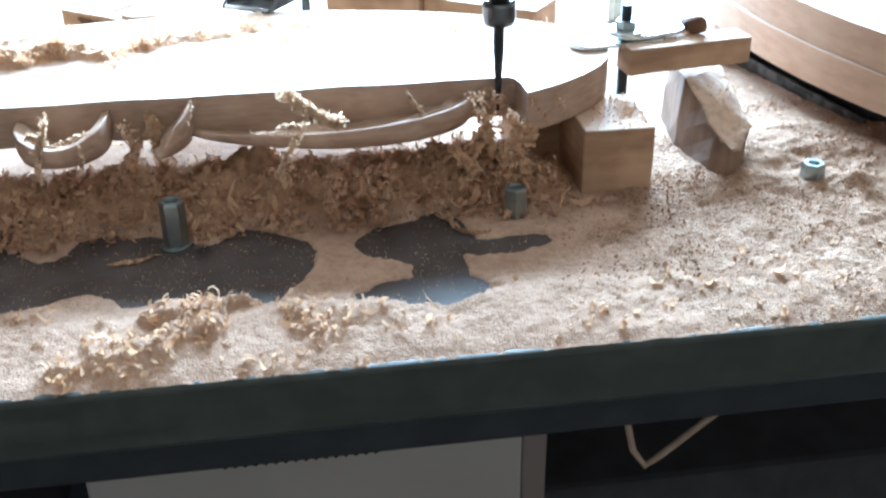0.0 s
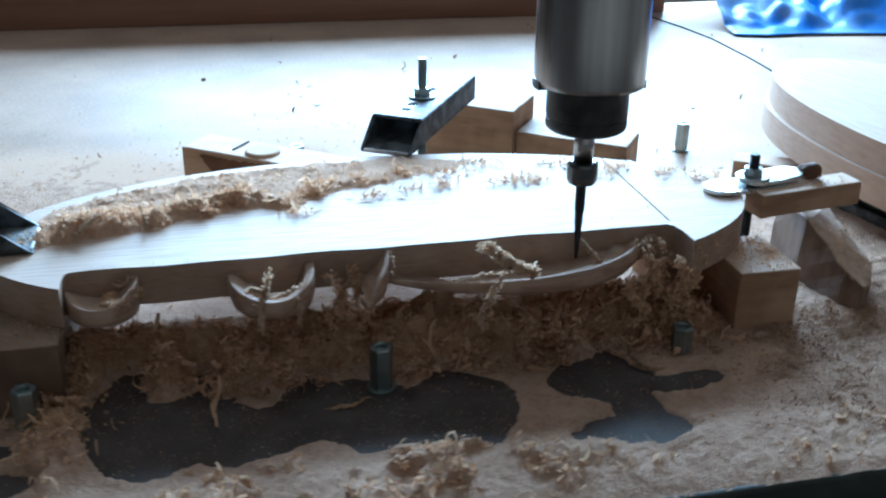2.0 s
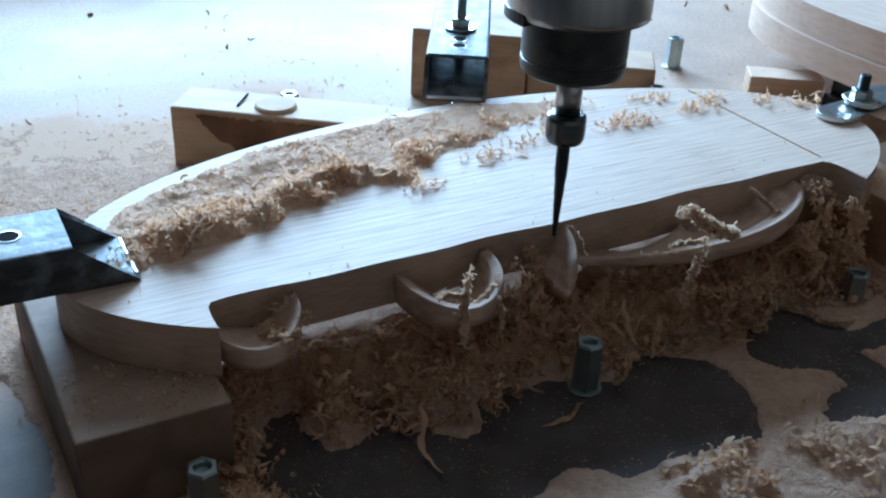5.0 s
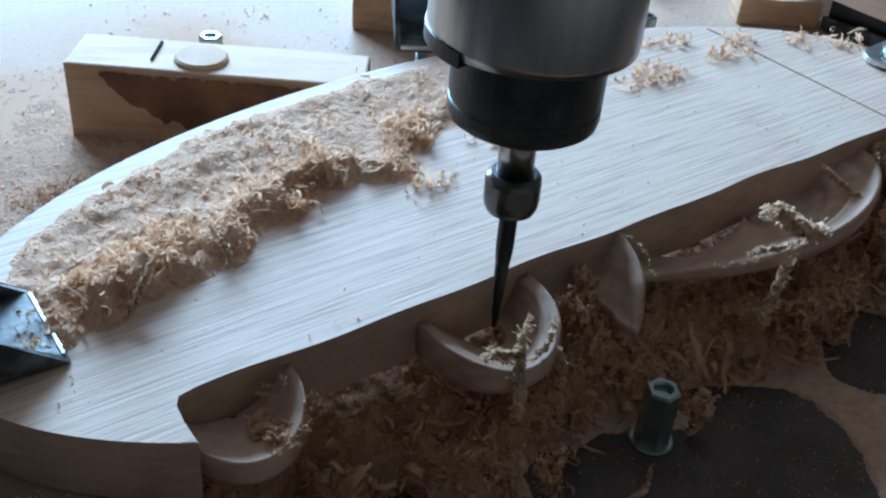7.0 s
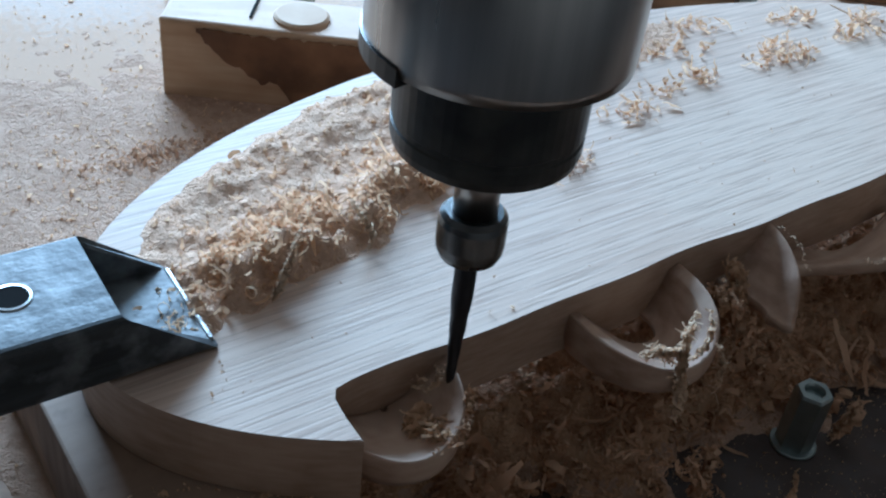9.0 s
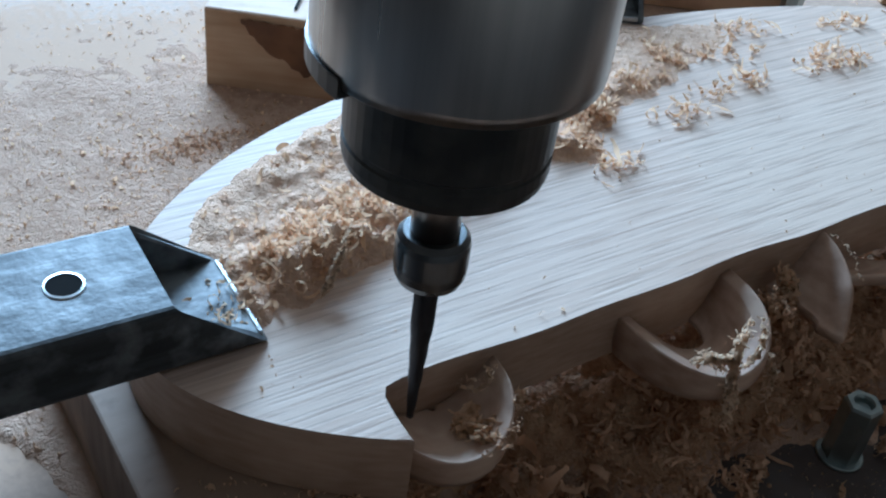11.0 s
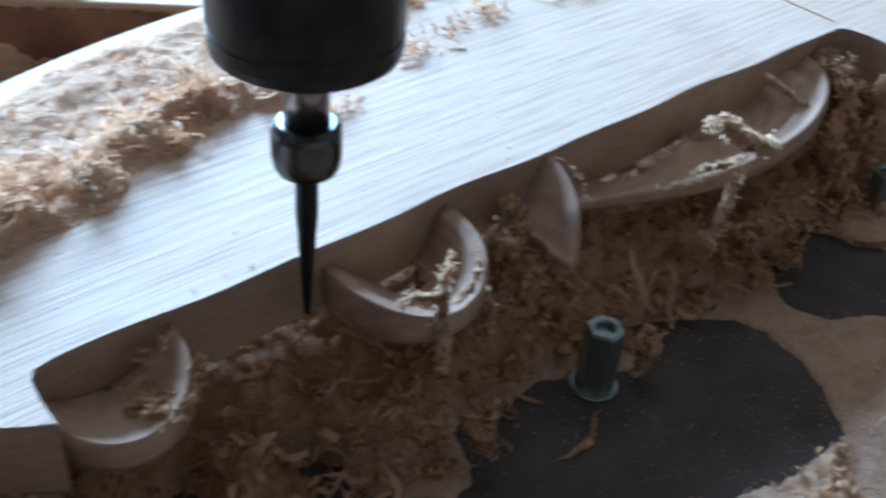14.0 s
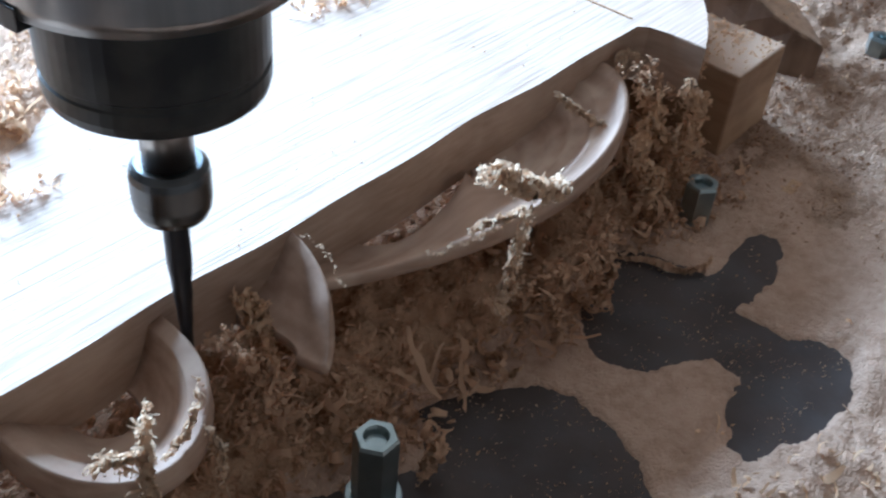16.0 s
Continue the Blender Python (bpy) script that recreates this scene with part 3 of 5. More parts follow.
def strands(name, base, size, mat, label, seed=1, k=12, step=(0.0010, 0.0022), width=(0.0007, 0.0018), lift=0.5, bend=0.55, drop=0.0):
    """Tangled shavings: each one a narrow strip along a wandering, curling line."""
    rs = np.random.RandomState(seed)
    n = len(base)
    d = rs.normal(0, 1, (n, 3))
    d[:, 2] = d[:, 2] * lift - drop
    d /= np.linalg.norm(d, axis=1)[:, None]
    axis = rs.normal(0, 1, (n, 3))
    axis /= np.linalg.norm(axis, axis=1)[:, None]
    st = (rs.uniform(*step, n) * size)[:, None]
    wide = (rs.uniform(*width, n) * size)[:, None]
    turn = rs.normal(0, bend, (n, 1)) + 0.35 * np.sign(rs.normal(0, 1, (n, 1)))
    p, rows = np.asarray(base, float).copy(), []
    for i in range(k):
        side = np.cross(d, axis)
        side /= np.linalg.norm(side, axis=1)[:, None] + 1e-9
        taper = 0.3 + 0.7 * math.sin(0.2 + (math.pi - 0.4) * i / (k - 1))
        wob = wide * taper * rs.uniform(0.6, 1.25, (n, 1)) / 2
        rows += [p - axis * wob, p + axis * wob]
        d = d * np.cos(turn) + side * np.sin(turn) + rs.normal(0, 0.16, (n, 3))
        d[:, 2] -= drop * 0.15
        d /= np.linalg.norm(d, axis=1)[:, None]
        axis = axis - d * (axis * d).sum(1)[:, None] + rs.normal(0, 0.12, (n, 3))
        axis /= np.linalg.norm(axis, axis=1)[:, None]
        p = p + d * st
    v = np.stack(rows, 1)
    if not drop:
        v[..., 2] += np.maximum(0, np.asarray(base)[:, 2] - v[..., 2].min(1))[:, None]
    i = np.arange(k - 1) * 2
    fc = np.stack([i, i + 1, i + 3, i + 2], 1)
    faces = (fc[None] + (np.arange(n) * 2 * k)[:, None, None]).reshape(-1, 4)
    return tagged(from_arrays(name, v.reshape(-1, 3), faces, mat), label, "wood shavings", kind="stuff")


def scatter(n, seed, x0, x1, y0, y1, keep, height, sink=0.0008):
    """n random places in a rectangle, kept with the odds that keep(x, y) gives, on the surface height(x, y)."""
    rs = np.random.RandomState(seed)
    x, y = rs.uniform(x0, x1, n), rs.uniform(y0, y1, n)
    ok = rs.rand(n) < keep(x, y)
    x, y = x[ok], y[ok]
    return np.stack([x, y, np.maximum(height(x, y), 0) - sink], 1), rs.uniform(0.5, 1.25, len(x))


def heap_odds(x, y):
    return smoothstep(-0.004, 0.003, patch_sdf(x, y)) * smoothstep(-0.062, -0.035, y) * smoothstep(-0.03, 0.0, x) * (1 - smoothstep(0.41, 0.45, x)) * (0.25 + 0.75 * smoothstep(0.4, 0.6, fbm(x, y, 40, 2, 2.0)))


b, s = scatter(8000, 11, -0.03, 0.45, -0.062, 0.03, heap_odds, dust_height)
strands("shavings_under_workpiece", b, s * 0.85, SHAVING_BROWN, "heap of brown tangled shavings under the workpiece", seed=3, k=12, width=(0.0009, 0.0026), step=(0.0006, 0.0014), bend=0.9, lift=0.4)
b, s = scatter(3600, 15, -0.03, 0.45, -0.055, 0.03, heap_odds, dust_height)
ribbons("flakes_under_workpiece", b, s * 0.8, SHAVING_BROWN, "small brown flakes under the workpiece", seed=33, k=6, width=(0.0010, 0.0034), radius=(0.0012, 0.0045), turns=(0.2, 0.7))
b, s = scatter(240, 16, -0.01, 0.43, -0.052, -0.018, lambda x, y: smoothstep(0.42, 0.6, fbm(x, y, 40, 2, 2.0)), lambda x, y: dust_height(x, y) + 0.004)
strands("long_shavings_under_workpiece", b, s * 1.1, SHAVING_BROWN, "long curling strands of shavings in front of the heap", seed=34, k=18, width=(0.0012, 0.0028), lift=1.0, bend=0.6)


def front_odds(x, y):
    return smoothstep(-0.001, 0.004, patch_sdf(x, y)) * smoothstep(-0.112, -0.135, y) * smoothstep(0.46, 0.60, fbm(x, y, 34, 3, 4.0)) * (1 - 0.85 * smoothstep(0.22, 0.33, x))


b, s = scatter(5200, 12, -0.15, 0.75, EDGE_Y + 0.006, -0.115, front_odds, dust_height)
ribbons("shavings_at_table_edge", b, s * 0.85, SHAVING, "pale curled shavings in clumps along the table edge", seed=4, k=7, width=(0.0014, 0.0042), radius=(0.0016, 0.0050), turns=(0.12, 0.5), stand=0.0)
b, s = scatter(900, 17, -0.15, 0.75, EDGE_Y + 0.006, -0.115, front_odds, dust_height)
strands("tangled_shavings_at_table_edge", b, s * 0.8, SHAVING, "tangled shavings in clumps along the table edge", seed=35, k=9, width=(0.0010, 0.0026))
b, s = scatter(18000, 18, -0.02, 0.42, -0.14, 0.0, lambda x, y: np.where(patch_sdf(x, y) < -0.001, 0.10 + 0.5 * smoothstep(0.45, 0.65, fbm(x, y, 90, 2, 3.3)), 0.02), lambda x, y: 0 * x, 0)
ribbons("crumbs_on_bare_table", b, s * 0.22, SHAVING, "tiny pale crumbs on the bare dark table", seed=36, k=4, width=(0.001, 0.004), radius=(0.001, 0.003), turns=(0.1, 0.4))


def right_odds(x, y):
    return smoothstep(0.40, 0.5, x) * 0.30 + 0.25 * smoothstep(0.05, -0.02, x) * smoothstep(-0.02, -0.05, y)


b, s = scatter(22000, 13, -0.15, 0.80, EDGE_Y + 0.006, 0.06, right_odds, dust_height)
ribbons("sawdust_chips", b, s * 0.45, SHAVING, "small sawdust chips strewn over the table", seed=5, k=5, width=(0.001, 0.003), radius=(0.001, 0.0028), turns=(0.15, 0.7))


# Brown chips; their density also darkens the dust at the far end.
b, s = scatter(44000, 19, 0.36, 0.80, EDGE_Y + 0.006, 0.10, lambda x, y: smoothstep(0.38, 0.5, x) * smoothstep(0.38, 0.62, fbm(x, y, 30, 3, 5.1)), dust_height)
ribbons("brown_chips", b, s * 0.40, CHIP_BROWN, "brown chips among the sawdust", seed=45, k=5, width=(0.001, 0.003), radius=(0.001, 0.003), turns=(0.15, 0.7))
b, s = scatter(1500, 20, -0.01, 0.43, -0.058, -0.010, lambda x, y: 0.8 * smoothstep(0.40, 0.6, fbm(x, y, 55, 2, 12.0)) * smoothstep(0.002, 0.006, patch_sdf(x, y)), lambda x, y: dust_height(x, y) + 0.002)
strands("pale_curls_on_heap", b, s * 1.5, SHAVING_BROWN, "paler curls of shavings on the front of the heap", seed=46, k=12, width=(0.0012, 0.0030), step=(0.0007, 0.0016), bend=0.8, lift=0.7)


def back_odds(x, y):
    return (0.7 - 0.25 * smoothstep(0.2, 0.4, x)) * (1 - smoothstep(0.15, 0.6, y)) * (0.25 + 0.75 * smoothstep(0.4, 0.6, fbm(x, y, 18, 3, 6.0))) + 0.03


b, s = scatter(40000, 14, -0.33, 1.1, 0.04, 0.75, back_odds, dust_height)
ribbons("sawdust_crumbs", b, s * 0.55, SHAVING, "loose crumbs of sawdust on the far table", seed=6, k=4, width=(0.001, 0.004), radius=(0.001, 0.003), turns=(0.15, 0.6))

b, s = scatter(64000, 25, -0.16, 0.30, 0.10, 0.52, lambda x, y: (1 - smoothstep(0.16, 0.46, y + 0.4 * x)) * (0.3 + 0.7 * smoothstep(0.35, 0.6, fbm(x, y, 25, 3, 9.3))), dust_height)
ribbons("coarse_sawdust", b, s * 0.34, SHAVING, "coarse sawdust strewn behind the workpiece end", seed=47, k=4, width=(0.001, 0.004), radius=(0.001, 0.003), turns=(0.15, 0.6))
b, s = scatter(90, 26, -0.1, 1.0, 0.40, 0.95, lambda x, y: 0.25 + 0.6 * smoothstep(0.5, 0.62, fbm(x, y, 9, 2, 4.4)), lambda x, y: 0 * x, 0)
ribbons("dark_flecks", b, s * 1.3, CHIP_BROWN, "dark flecks of bark strewn on the far table", seed=52, k=5, width=(0.001, 0.003), radius=(0.001, 0.004), turns=(0.1, 0.5))
rs = np.random.RandomState(48)
p = np.stack([0.045 + rs.normal(0, 0.020, 420), 0.250 + rs.normal(0, 0.006, 420), np.abs(rs.normal(0, 0.0015, 420))], 1)
strands("shavings_ridge_behind", p, rs.uniform(0.4, 0.9, 420), SHAVING_BROWN, "small ridge of brown shavings behind the workpiece", seed=49, k=8, width=(0.0008, 0.0020), step=(0.0006, 0.0014), bend=0.8, lift=0.4)

rs = np.random.RandomState(50)
p = np.stack([-0.006 + rs.normal(0, 0.010, 360), -0.062 + rs.normal(0, 0.024, 360), 0.002 + np.abs(rs.normal(0, 0.006, 360))], 1)
strands("shavings_beside_plank", p, rs.uniform(0.7, 1.5, 360), SHAVING, "tangle of curled shavings in front of the support plank", seed=51, k=11, width=(0.0008, 0.0020), step=(0.0007, 0.0016), bend=0.8, lift=0.5)

# ---- workpiece ----
BOTTOM, TOP = 0.048, 0.074


def oval_points(a, b_back, b_front, n, t0, t1):
    return [(a * math.cos(t), (b_back if math.sin(t) > 0 else b_front) * math.sin(t)) for t in (t0 + (t1 - t0) * k / n for k in range(n + 1))]


def half_bowl(cx, rx, ry, rim, t0=0.0, t1=math.pi, n=40, hole=lambda t: 0.45, wall=0.07, z0=BOTTOM, steps=0.0, skew=0.0, floor=lambda t: 0.0015, flare=0.0, blunt=1.0):
    """A carved half bowl that juts out of the front of the blank: thin rim, hollow inside, open at the bottom."""
    bm = bmesh.new()
    rings, m = [], 28
    for i in range(n + 1):
        t = t0 + (t1 - t0) * i / n
        zr, ho, fl = rim(t), hole(t), floor(t)
        h = zr - z0
        c = math.cos(t)
        prof = [(0.93, z0), (0.985, z0 + 0.3 * h), (1.0, z0 + 0.65 * h), (0.985, zr - 0.0009), (0.968, zr), (0.945, zr - 0.0004)]
        power = 1.8 - flare * max(0.0, -c)
        for k in range(m + 1):
            u = k / m
            fr = 0.93 - wall - (0.93 - wall - ho) * u
            cut = (u * 6) % 1.0
            stepped = steps * (cut * cut - 0.4) * max(0.0, c + 0.2) * (1 - u)
            prof.append((fr, z0 + fl + (h - fl - 0.0012) * (1 - u) ** power + stepped))
        prof.append((ho, z0))
        s2 = max(0.0, math.sin(t)) ** blunt * (1 + skew * c - 0.7 * skew * c * c)
        rings.append([bm.verts.new((cx + rx * fr * c, 0.0008 - ry * fr * s2, z)) for fr, z in prof])
    q = len(rings[0])
    for a, b2 in zip(rings, rings[1:]):
        for k in range(q):
            bm.faces.new((a[k], a[(k + 1) % q], b2[(k + 1) % q], b2[k]))
    bm.faces.new(rings[0])
    bm.faces.new(rings[-1][::-1])
    bmesh.ops.recalc_face_normals(bm, faces=bm.faces[:])
    return bm


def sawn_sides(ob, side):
    """The upright faces of a slab are sawn; on the workpiece their brown also holds shade."""
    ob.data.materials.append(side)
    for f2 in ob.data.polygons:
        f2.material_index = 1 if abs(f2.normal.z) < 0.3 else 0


def workpiece():
    w = empty("oval_workpiece", pose(0, 0, 0), "pale ash oval blank with half-carved bowls along its front edge", "wooden blank")
    cx, cy = 0.210, 0.050
    t0, t1 = -math.acos(0.195 / 0.267), math.pi + math.acos(0.210 / 0.267)
    pts = [(cx + x, cy + y) for x, y in oval_points(0.267, 0.1255, 0.118, 120, t0, t1)]
    pts += [(0.000, -0.012), (0.0005, -0.004), (0.003, 0.0)]
    for k in range(1, 60):
        x = 0.003 + 0.394 * k / 60
        pts.append((x, 0.0012 * math.sin(x * 70) * math.sin(x * 23 + 1)))
    pts += [(0.399, 0.0), (0.403, -0.004), (0.4045, -0.014)]
    blank = part("blank", prism(pts, BOTTOM, TOP, 0.0005), ASH, w, "planed pale ash slab with straight grain")
    sawn_sides(blank, ASH_SIDE_SHADED)
    part("score_line", box(0.0012, 0.128, 0.0006, (0.403, 0.069, TOP - 0.0002), 0), DUST_HEAP, w, "scored line filled with sawdust")
    part("carved_bowl", half_bowl(0.126, 0.0278, 0.040, lambda t: 0.060 + (0.0085 * math.cos(t) ** 2 if math.cos(t) > 0 else 0.0055 * math.cos(t) ** 2), wall=0.12, hole=lambda t: 0.34 + 0.10 * math.cos(t), flare=0.7, floor=lambda t: 0.002, blunt=0.72), ASH_CARVED_SHADED, w, "thin-walled carved half bowl", True)
    part("carved_end_bowl", half_bowl(0.0225, 0.0225, 0.0295, lambda t: 0.0605 + 0.006 * math.cos(t) ** 2 + 0.003 * math.cos(t), hole=lambda t: 0.06, wall=0.05, floor=lambda t: 0.007, blunt=0.8), ASH_CARVED_SHADED, w, "small carved hollow beside the notch", True)
    part("carved_fin", half_bowl(0.172, 0.031, 0.040, lambda t: 0.0725 - 0.014 * math.sin(t) ** 1.6 - 0.008 * float(smoothstep(0.7, 1.2, t)), 0.0, 1.2, 32, hole=lambda t: 0.22 + 0.5 * float(smoothstep(0.4, 1.2, t)), wall=0.03, floor=lambda t: 0.004), ASH_CARVED_SHADED, w, "thin curved fin of carved wood", True)
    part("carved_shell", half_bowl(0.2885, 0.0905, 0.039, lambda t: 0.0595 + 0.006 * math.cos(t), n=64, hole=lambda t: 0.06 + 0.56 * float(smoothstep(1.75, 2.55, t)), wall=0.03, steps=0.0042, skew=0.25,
                                   floor=lambda t: 0.0015 + 0.0055 * math.exp(-((t - 1.95) / 0.35) ** 2)), ASH_CARVED_SHADED, w, "long carved shell with stepped cutter marks", True)


workpiece()


# ---- shavings lying on the workpiece ----
def bank_line(x):
    """Where the bank of shavings ends towards the front."""
    return 0.045 + 0.29 * x - 0.010 * np.exp(-((x - 0.05) / 0.014) ** 2) - 0.022 * np.exp(-((x - 0.146) / 0.014) ** 2)


def pile_height(x, y):
    d = y - bank_line(x)
    n = fbm(x, y, 70, 4, 8.0)
    front = smoothstep(0.0, 0.016, d + 0.014 * (n - 0.5)) * (1 - 0.8 * smoothstep(0.014, 0.038, d + 0.02 * (n - 0.5)))
    h = 0.0078 * front * (0.05 + 1.6 * smoothstep(0.3, 0.75, n)) * smoothstep(-0.036, -0.02, x) * (1 - 0.7 * smoothstep(0.10, 0.18, x)) * (1 - smoothstep(0.2, 0.24, x))
    thin = smoothstep(0.0, 0.02, d) * (1 - smoothstep(0.20, 0.36, x)) * (0.5 + 0.5 * smoothstep(0.3, 0.5, fbm(x, y, 25, 3, 2.5)))
    h = h + 0.0014 * thin + 0.0020 * (fbm(x, y, 420, 3, 4.0) - 0.5) * np.minimum(thin + 0.2, 1) - 0.0007
    inside = 1 - np.sqrt(((x - 0.210) / 0.265) ** 2 + ((y - 0.050) / 0.1235) ** 2) + 0.07 * (fbm(x, y, 60, 3, 1.2) - 0.5)
    rim = smoothstep(0.015, 0.10, inside)
    return np.where(inside > -0.05, h * rim - 0.0012 * (1 - rim), -0.002)


def pile_front(x, y):
    """The fluffy front of the bank; behind it lies finer dust."""
    return 0.06 + 0.94 * (1 - smoothstep(0.016, 0.044, y - bank_line(x) + 0.03 * (fbm(x, y, 40, 2, 6.5) - 0.5)))


pile = grid_sheet("sawdust_on_workpiece", -0.045, 0.42, 0.02, 0.18, 0.0014, lambda x, y: pile_height(x, y), DUST_FINE, "bank of sawdust lying on the workpiece")
pile.location.z = TOP + 0.0004
b, s = scatter(22000, 21, -0.04, 0.26, 0.02, 0.17, lambda x, y: pile_front(x, y) * smoothstep(-0.0003, 0.0012, pile_height(x, y)) * (0.12 + 0.88 * smoothstep(0.40, 0.62, fbm(x, y, 60, 3, 5.5))), lambda x, y: np.maximum(pile_height(x, y), 0))
b[:, 2] += TOP
ribbons("shavings_on_workpiece", b, s * 0.9, SHAVING, "fluffy heap of curled shavings on the workpiece", seed=7, k=8, width=(0.0008, 0.0024), radius=(0.0009, 0.0026), turns=(0.35, 1.0), stand=-0.3)
b, s = scatter(42000, 24, -0.04, 0.36, 0.04, 0.178, lambda x, y: smoothstep(-0.0006, 0.0006, pile_height(x, y)) * 0.6, lambda x, y: np.maximum(pile_height(x, y), 0))
b[:, 2] += TOP
ribbons("fine_chips_on_workpiece", b, s * 0.34, SHAVING, "fine chips and dust on the back of the workpiece", seed=38, k=4, width=(0.001, 0.003), radius=(0.001, 0.003), turns=(0.15, 0.6))
b, s = scatter(3600, 23, -0.04, 0.22, 0.02, 0.13, lambda x, y: pile_front(x, y) * smoothstep(0.0008, 0.004, pile_height(x, y)), lambda x, y: np.maximum(pile_height(x, y), 0))
b[:, 2] += TOP
strands("tangled_shavings_on_workpiece", b, s * 1.2, SHAVING, "tangled curly shavings on the workpiece", seed=37, k=10, width=(0.0005, 0.0014), step=(0.0006, 0.0014), bend=0.9, lift=0.6)
clumps = ((0.210, 0.088, 0.010), (0.238, 0.097, 0.006), (0.2645, 0.101, 0.006), (0.271, 0.127, 0.009), (0.302, 0.142, 0.010), (0.3155, 0.0985, 0.009), (0.3356, 0.0968, 0.006),
          (0.3665, 0.131, 0.008), (0.3837, 0.1016, 0.008), (0.3272, 0.1065, 0.007), (0.443, 0.095, 0.008), (0.462, 0.078, 0.007), (0.4045, 0.112, 0.006), (0.150, 0.068, 0.006))
for i, (x, y, r) in enumerate(clumps):
    rs = np.random.RandomState(40 + i)
    n = 14 + int(2000 * r)
    p = np.stack([x + rs.normal(0, r, n), y + rs.normal(0, r * 0.6, n), TOP + np.abs(rs.normal(0, 0.0007, n))], 1)
    strands("shavings_clump", p, rs.uniform(0.5, 1.2, n), SHAVING, "small clump of curled shavings on the workpiece", seed=60 + i, width=(0.0007, 0.0020), step=(0.0006, 0.0013), lift=0.12, bend=0.6)
b, s = scatter(500, 22, -0.04, 0.46, 0.0, 0.15, lambda x, y: np.where(((x - 0.21) / 0.26) ** 2 + ((y - 0.05) / 0.12) ** 2 < 1, 0.35, 0.0), lambda x, y: 0 * x, 0)
b[:, 2] += TOP
ribbons("crumbs_on_workpiece", b, s * 0.35, SHAVING, "scattered crumbs on the planed top", seed=8, k=4, width=(0.001, 0.003), radius=(0.001, 0.003), turns=(0.1, 0.4))


def tuft(points, n, thick, size, seed, label, mat=SHAVING_PALE, drop=0.0):
    """Crinkled shavings bunched along a short crooked line."""
    rs = np.random.RandomState(seed)
    pts = np.asarray(points, float)
    u = np.sort(rs.uniform(0, len(pts) - 1.001, n))
    k = u.astype(int)
    p = pts[k] + (pts[k + 1] - pts[k]) * (u - k)[:, None]
    crook = np.stack([np.sin(u * 9 + seed), np.cos(u * 7 + seed), np.sin(u * 8 + 2 * seed)], 1) * thick * 0.7
    p[:, 1] *= 1.07
    p = p + crook + rs.normal(0, thick * 0.45, (n, 3))
    strands("shavings_tuft", p, rs.uniform(0.6, 1.2, n) * size, mat, label, seed=seed + 1, k=8, width=(0.0007, 0.0017), step=(0.0005, 0.0010), bend=1.0, drop=drop)


def rope(points, n, thick, seed, label, mat=SHAVING_PALE, width=(0.0009, 0.0019), k=70, wind=5.0):
    """One crinkled bunch of long shavings that wind round a crooked line."""
    rs = np.random.RandomState(seed)
    pts = np.asarray(points, float)
    verts, faces = [], []
    for i in range(n + n // 2):
        a, b2 = sorted(rs.uniform(0, 1, 2))
        a, b2 = (a * 0.5, 1 - (1 - b2) * 0.5) if i else (0.0, 1.0)
        u = np.linspace(a, b2, k) * (len(pts) - 1.001)
        j = u.astype(int)
        p = pts[j] + (pts[j + 1] - pts[j]) * (u - j)[:, None]
        ph = rs.uniform(0, 6.3, 6)
        fr = wind * rs.uniform(0.7, 1.5, 3)
        r = 1.35 * thick * rs.uniform(0.3, 1.2)
        p = p + r * np.stack([np.sin(fr[0] * u * 2 + ph[0]), 0.8 * np.cos(fr[1] * u * 2 + ph[1]), 0.8 * np.sin(fr[2] * u * 2 + ph[2])], 1)
        p = p + 0.25 * thick * np.stack([np.sin(41 * u + ph[3]), np.sin(37 * u + ph[4]), np.sin(45 * u + ph[5])], 1) + rs.normal(0, thick * 0.07, (k, 3))
        d = np.gradient(p, axis=0)
        twist = 9 * u + ph[3]
        side = np.cross(d, np.stack([np.cos(twist), np.sin(twist), 0.5 * np.sin(twist * 0.7)], 1))
        side /= np.linalg.norm(side, axis=1)[:, None] + 1e-9
        w = 1.7 * rs.uniform(*width) * rs.uniform(0.8, 1.15, k) * np.sin(np.linspace(0.25, math.pi - 0.25, k)) / 2
        o = len(verts) * 2 * k
        verts.append(np.stack([p - side * w[:, None], p + side * w[:, None]], 1).reshape(-1, 3))
        q = np.arange(k - 1) * 2 + o
        faces.append(np.stack([q, q + 1, q + 3, q + 2], 1))
    return tagged(from_arrays("shavings_rope", np.concatenate(verts), np.concatenate(faces), mat), label, "wood shavings", kind="stuff")


rope([(0.124, -0.0325, 0.079), (0.121, -0.0345, 0.070), (0.118, -0.0385, 0.062), (0.1165, -0.0425, 0.052), (0.116, -0.0435, 0.042)], 7, 0.0011, 201, "pale crinkled shaving hanging over the bowl rim")
rope([(0.108, -0.028, 0.064), (0.113, -0.031, 0.067), (0.119, -0.0345, 0.066), (0.122, -0.036, 0.063)], 7, 0.0013, 202, "pale tuft of shavings caught on the bowl rim")
rope([(0.124, -0.037, 0.0625), (0.133, -0.035, 0.0635), (0.141, -0.030, 0.066), (0.147, -0.022, 0.066)], 3, 0.0007, 203, "pale fuzz of shavings along the bowl rim")
rope([(0.139, -0.035, 0.063), (0.1405, -0.0395, 0.055), (0.140, -0.0405, 0.046)], 3, 0.0007, 204, "pale shaving hanging from the bowl rim")
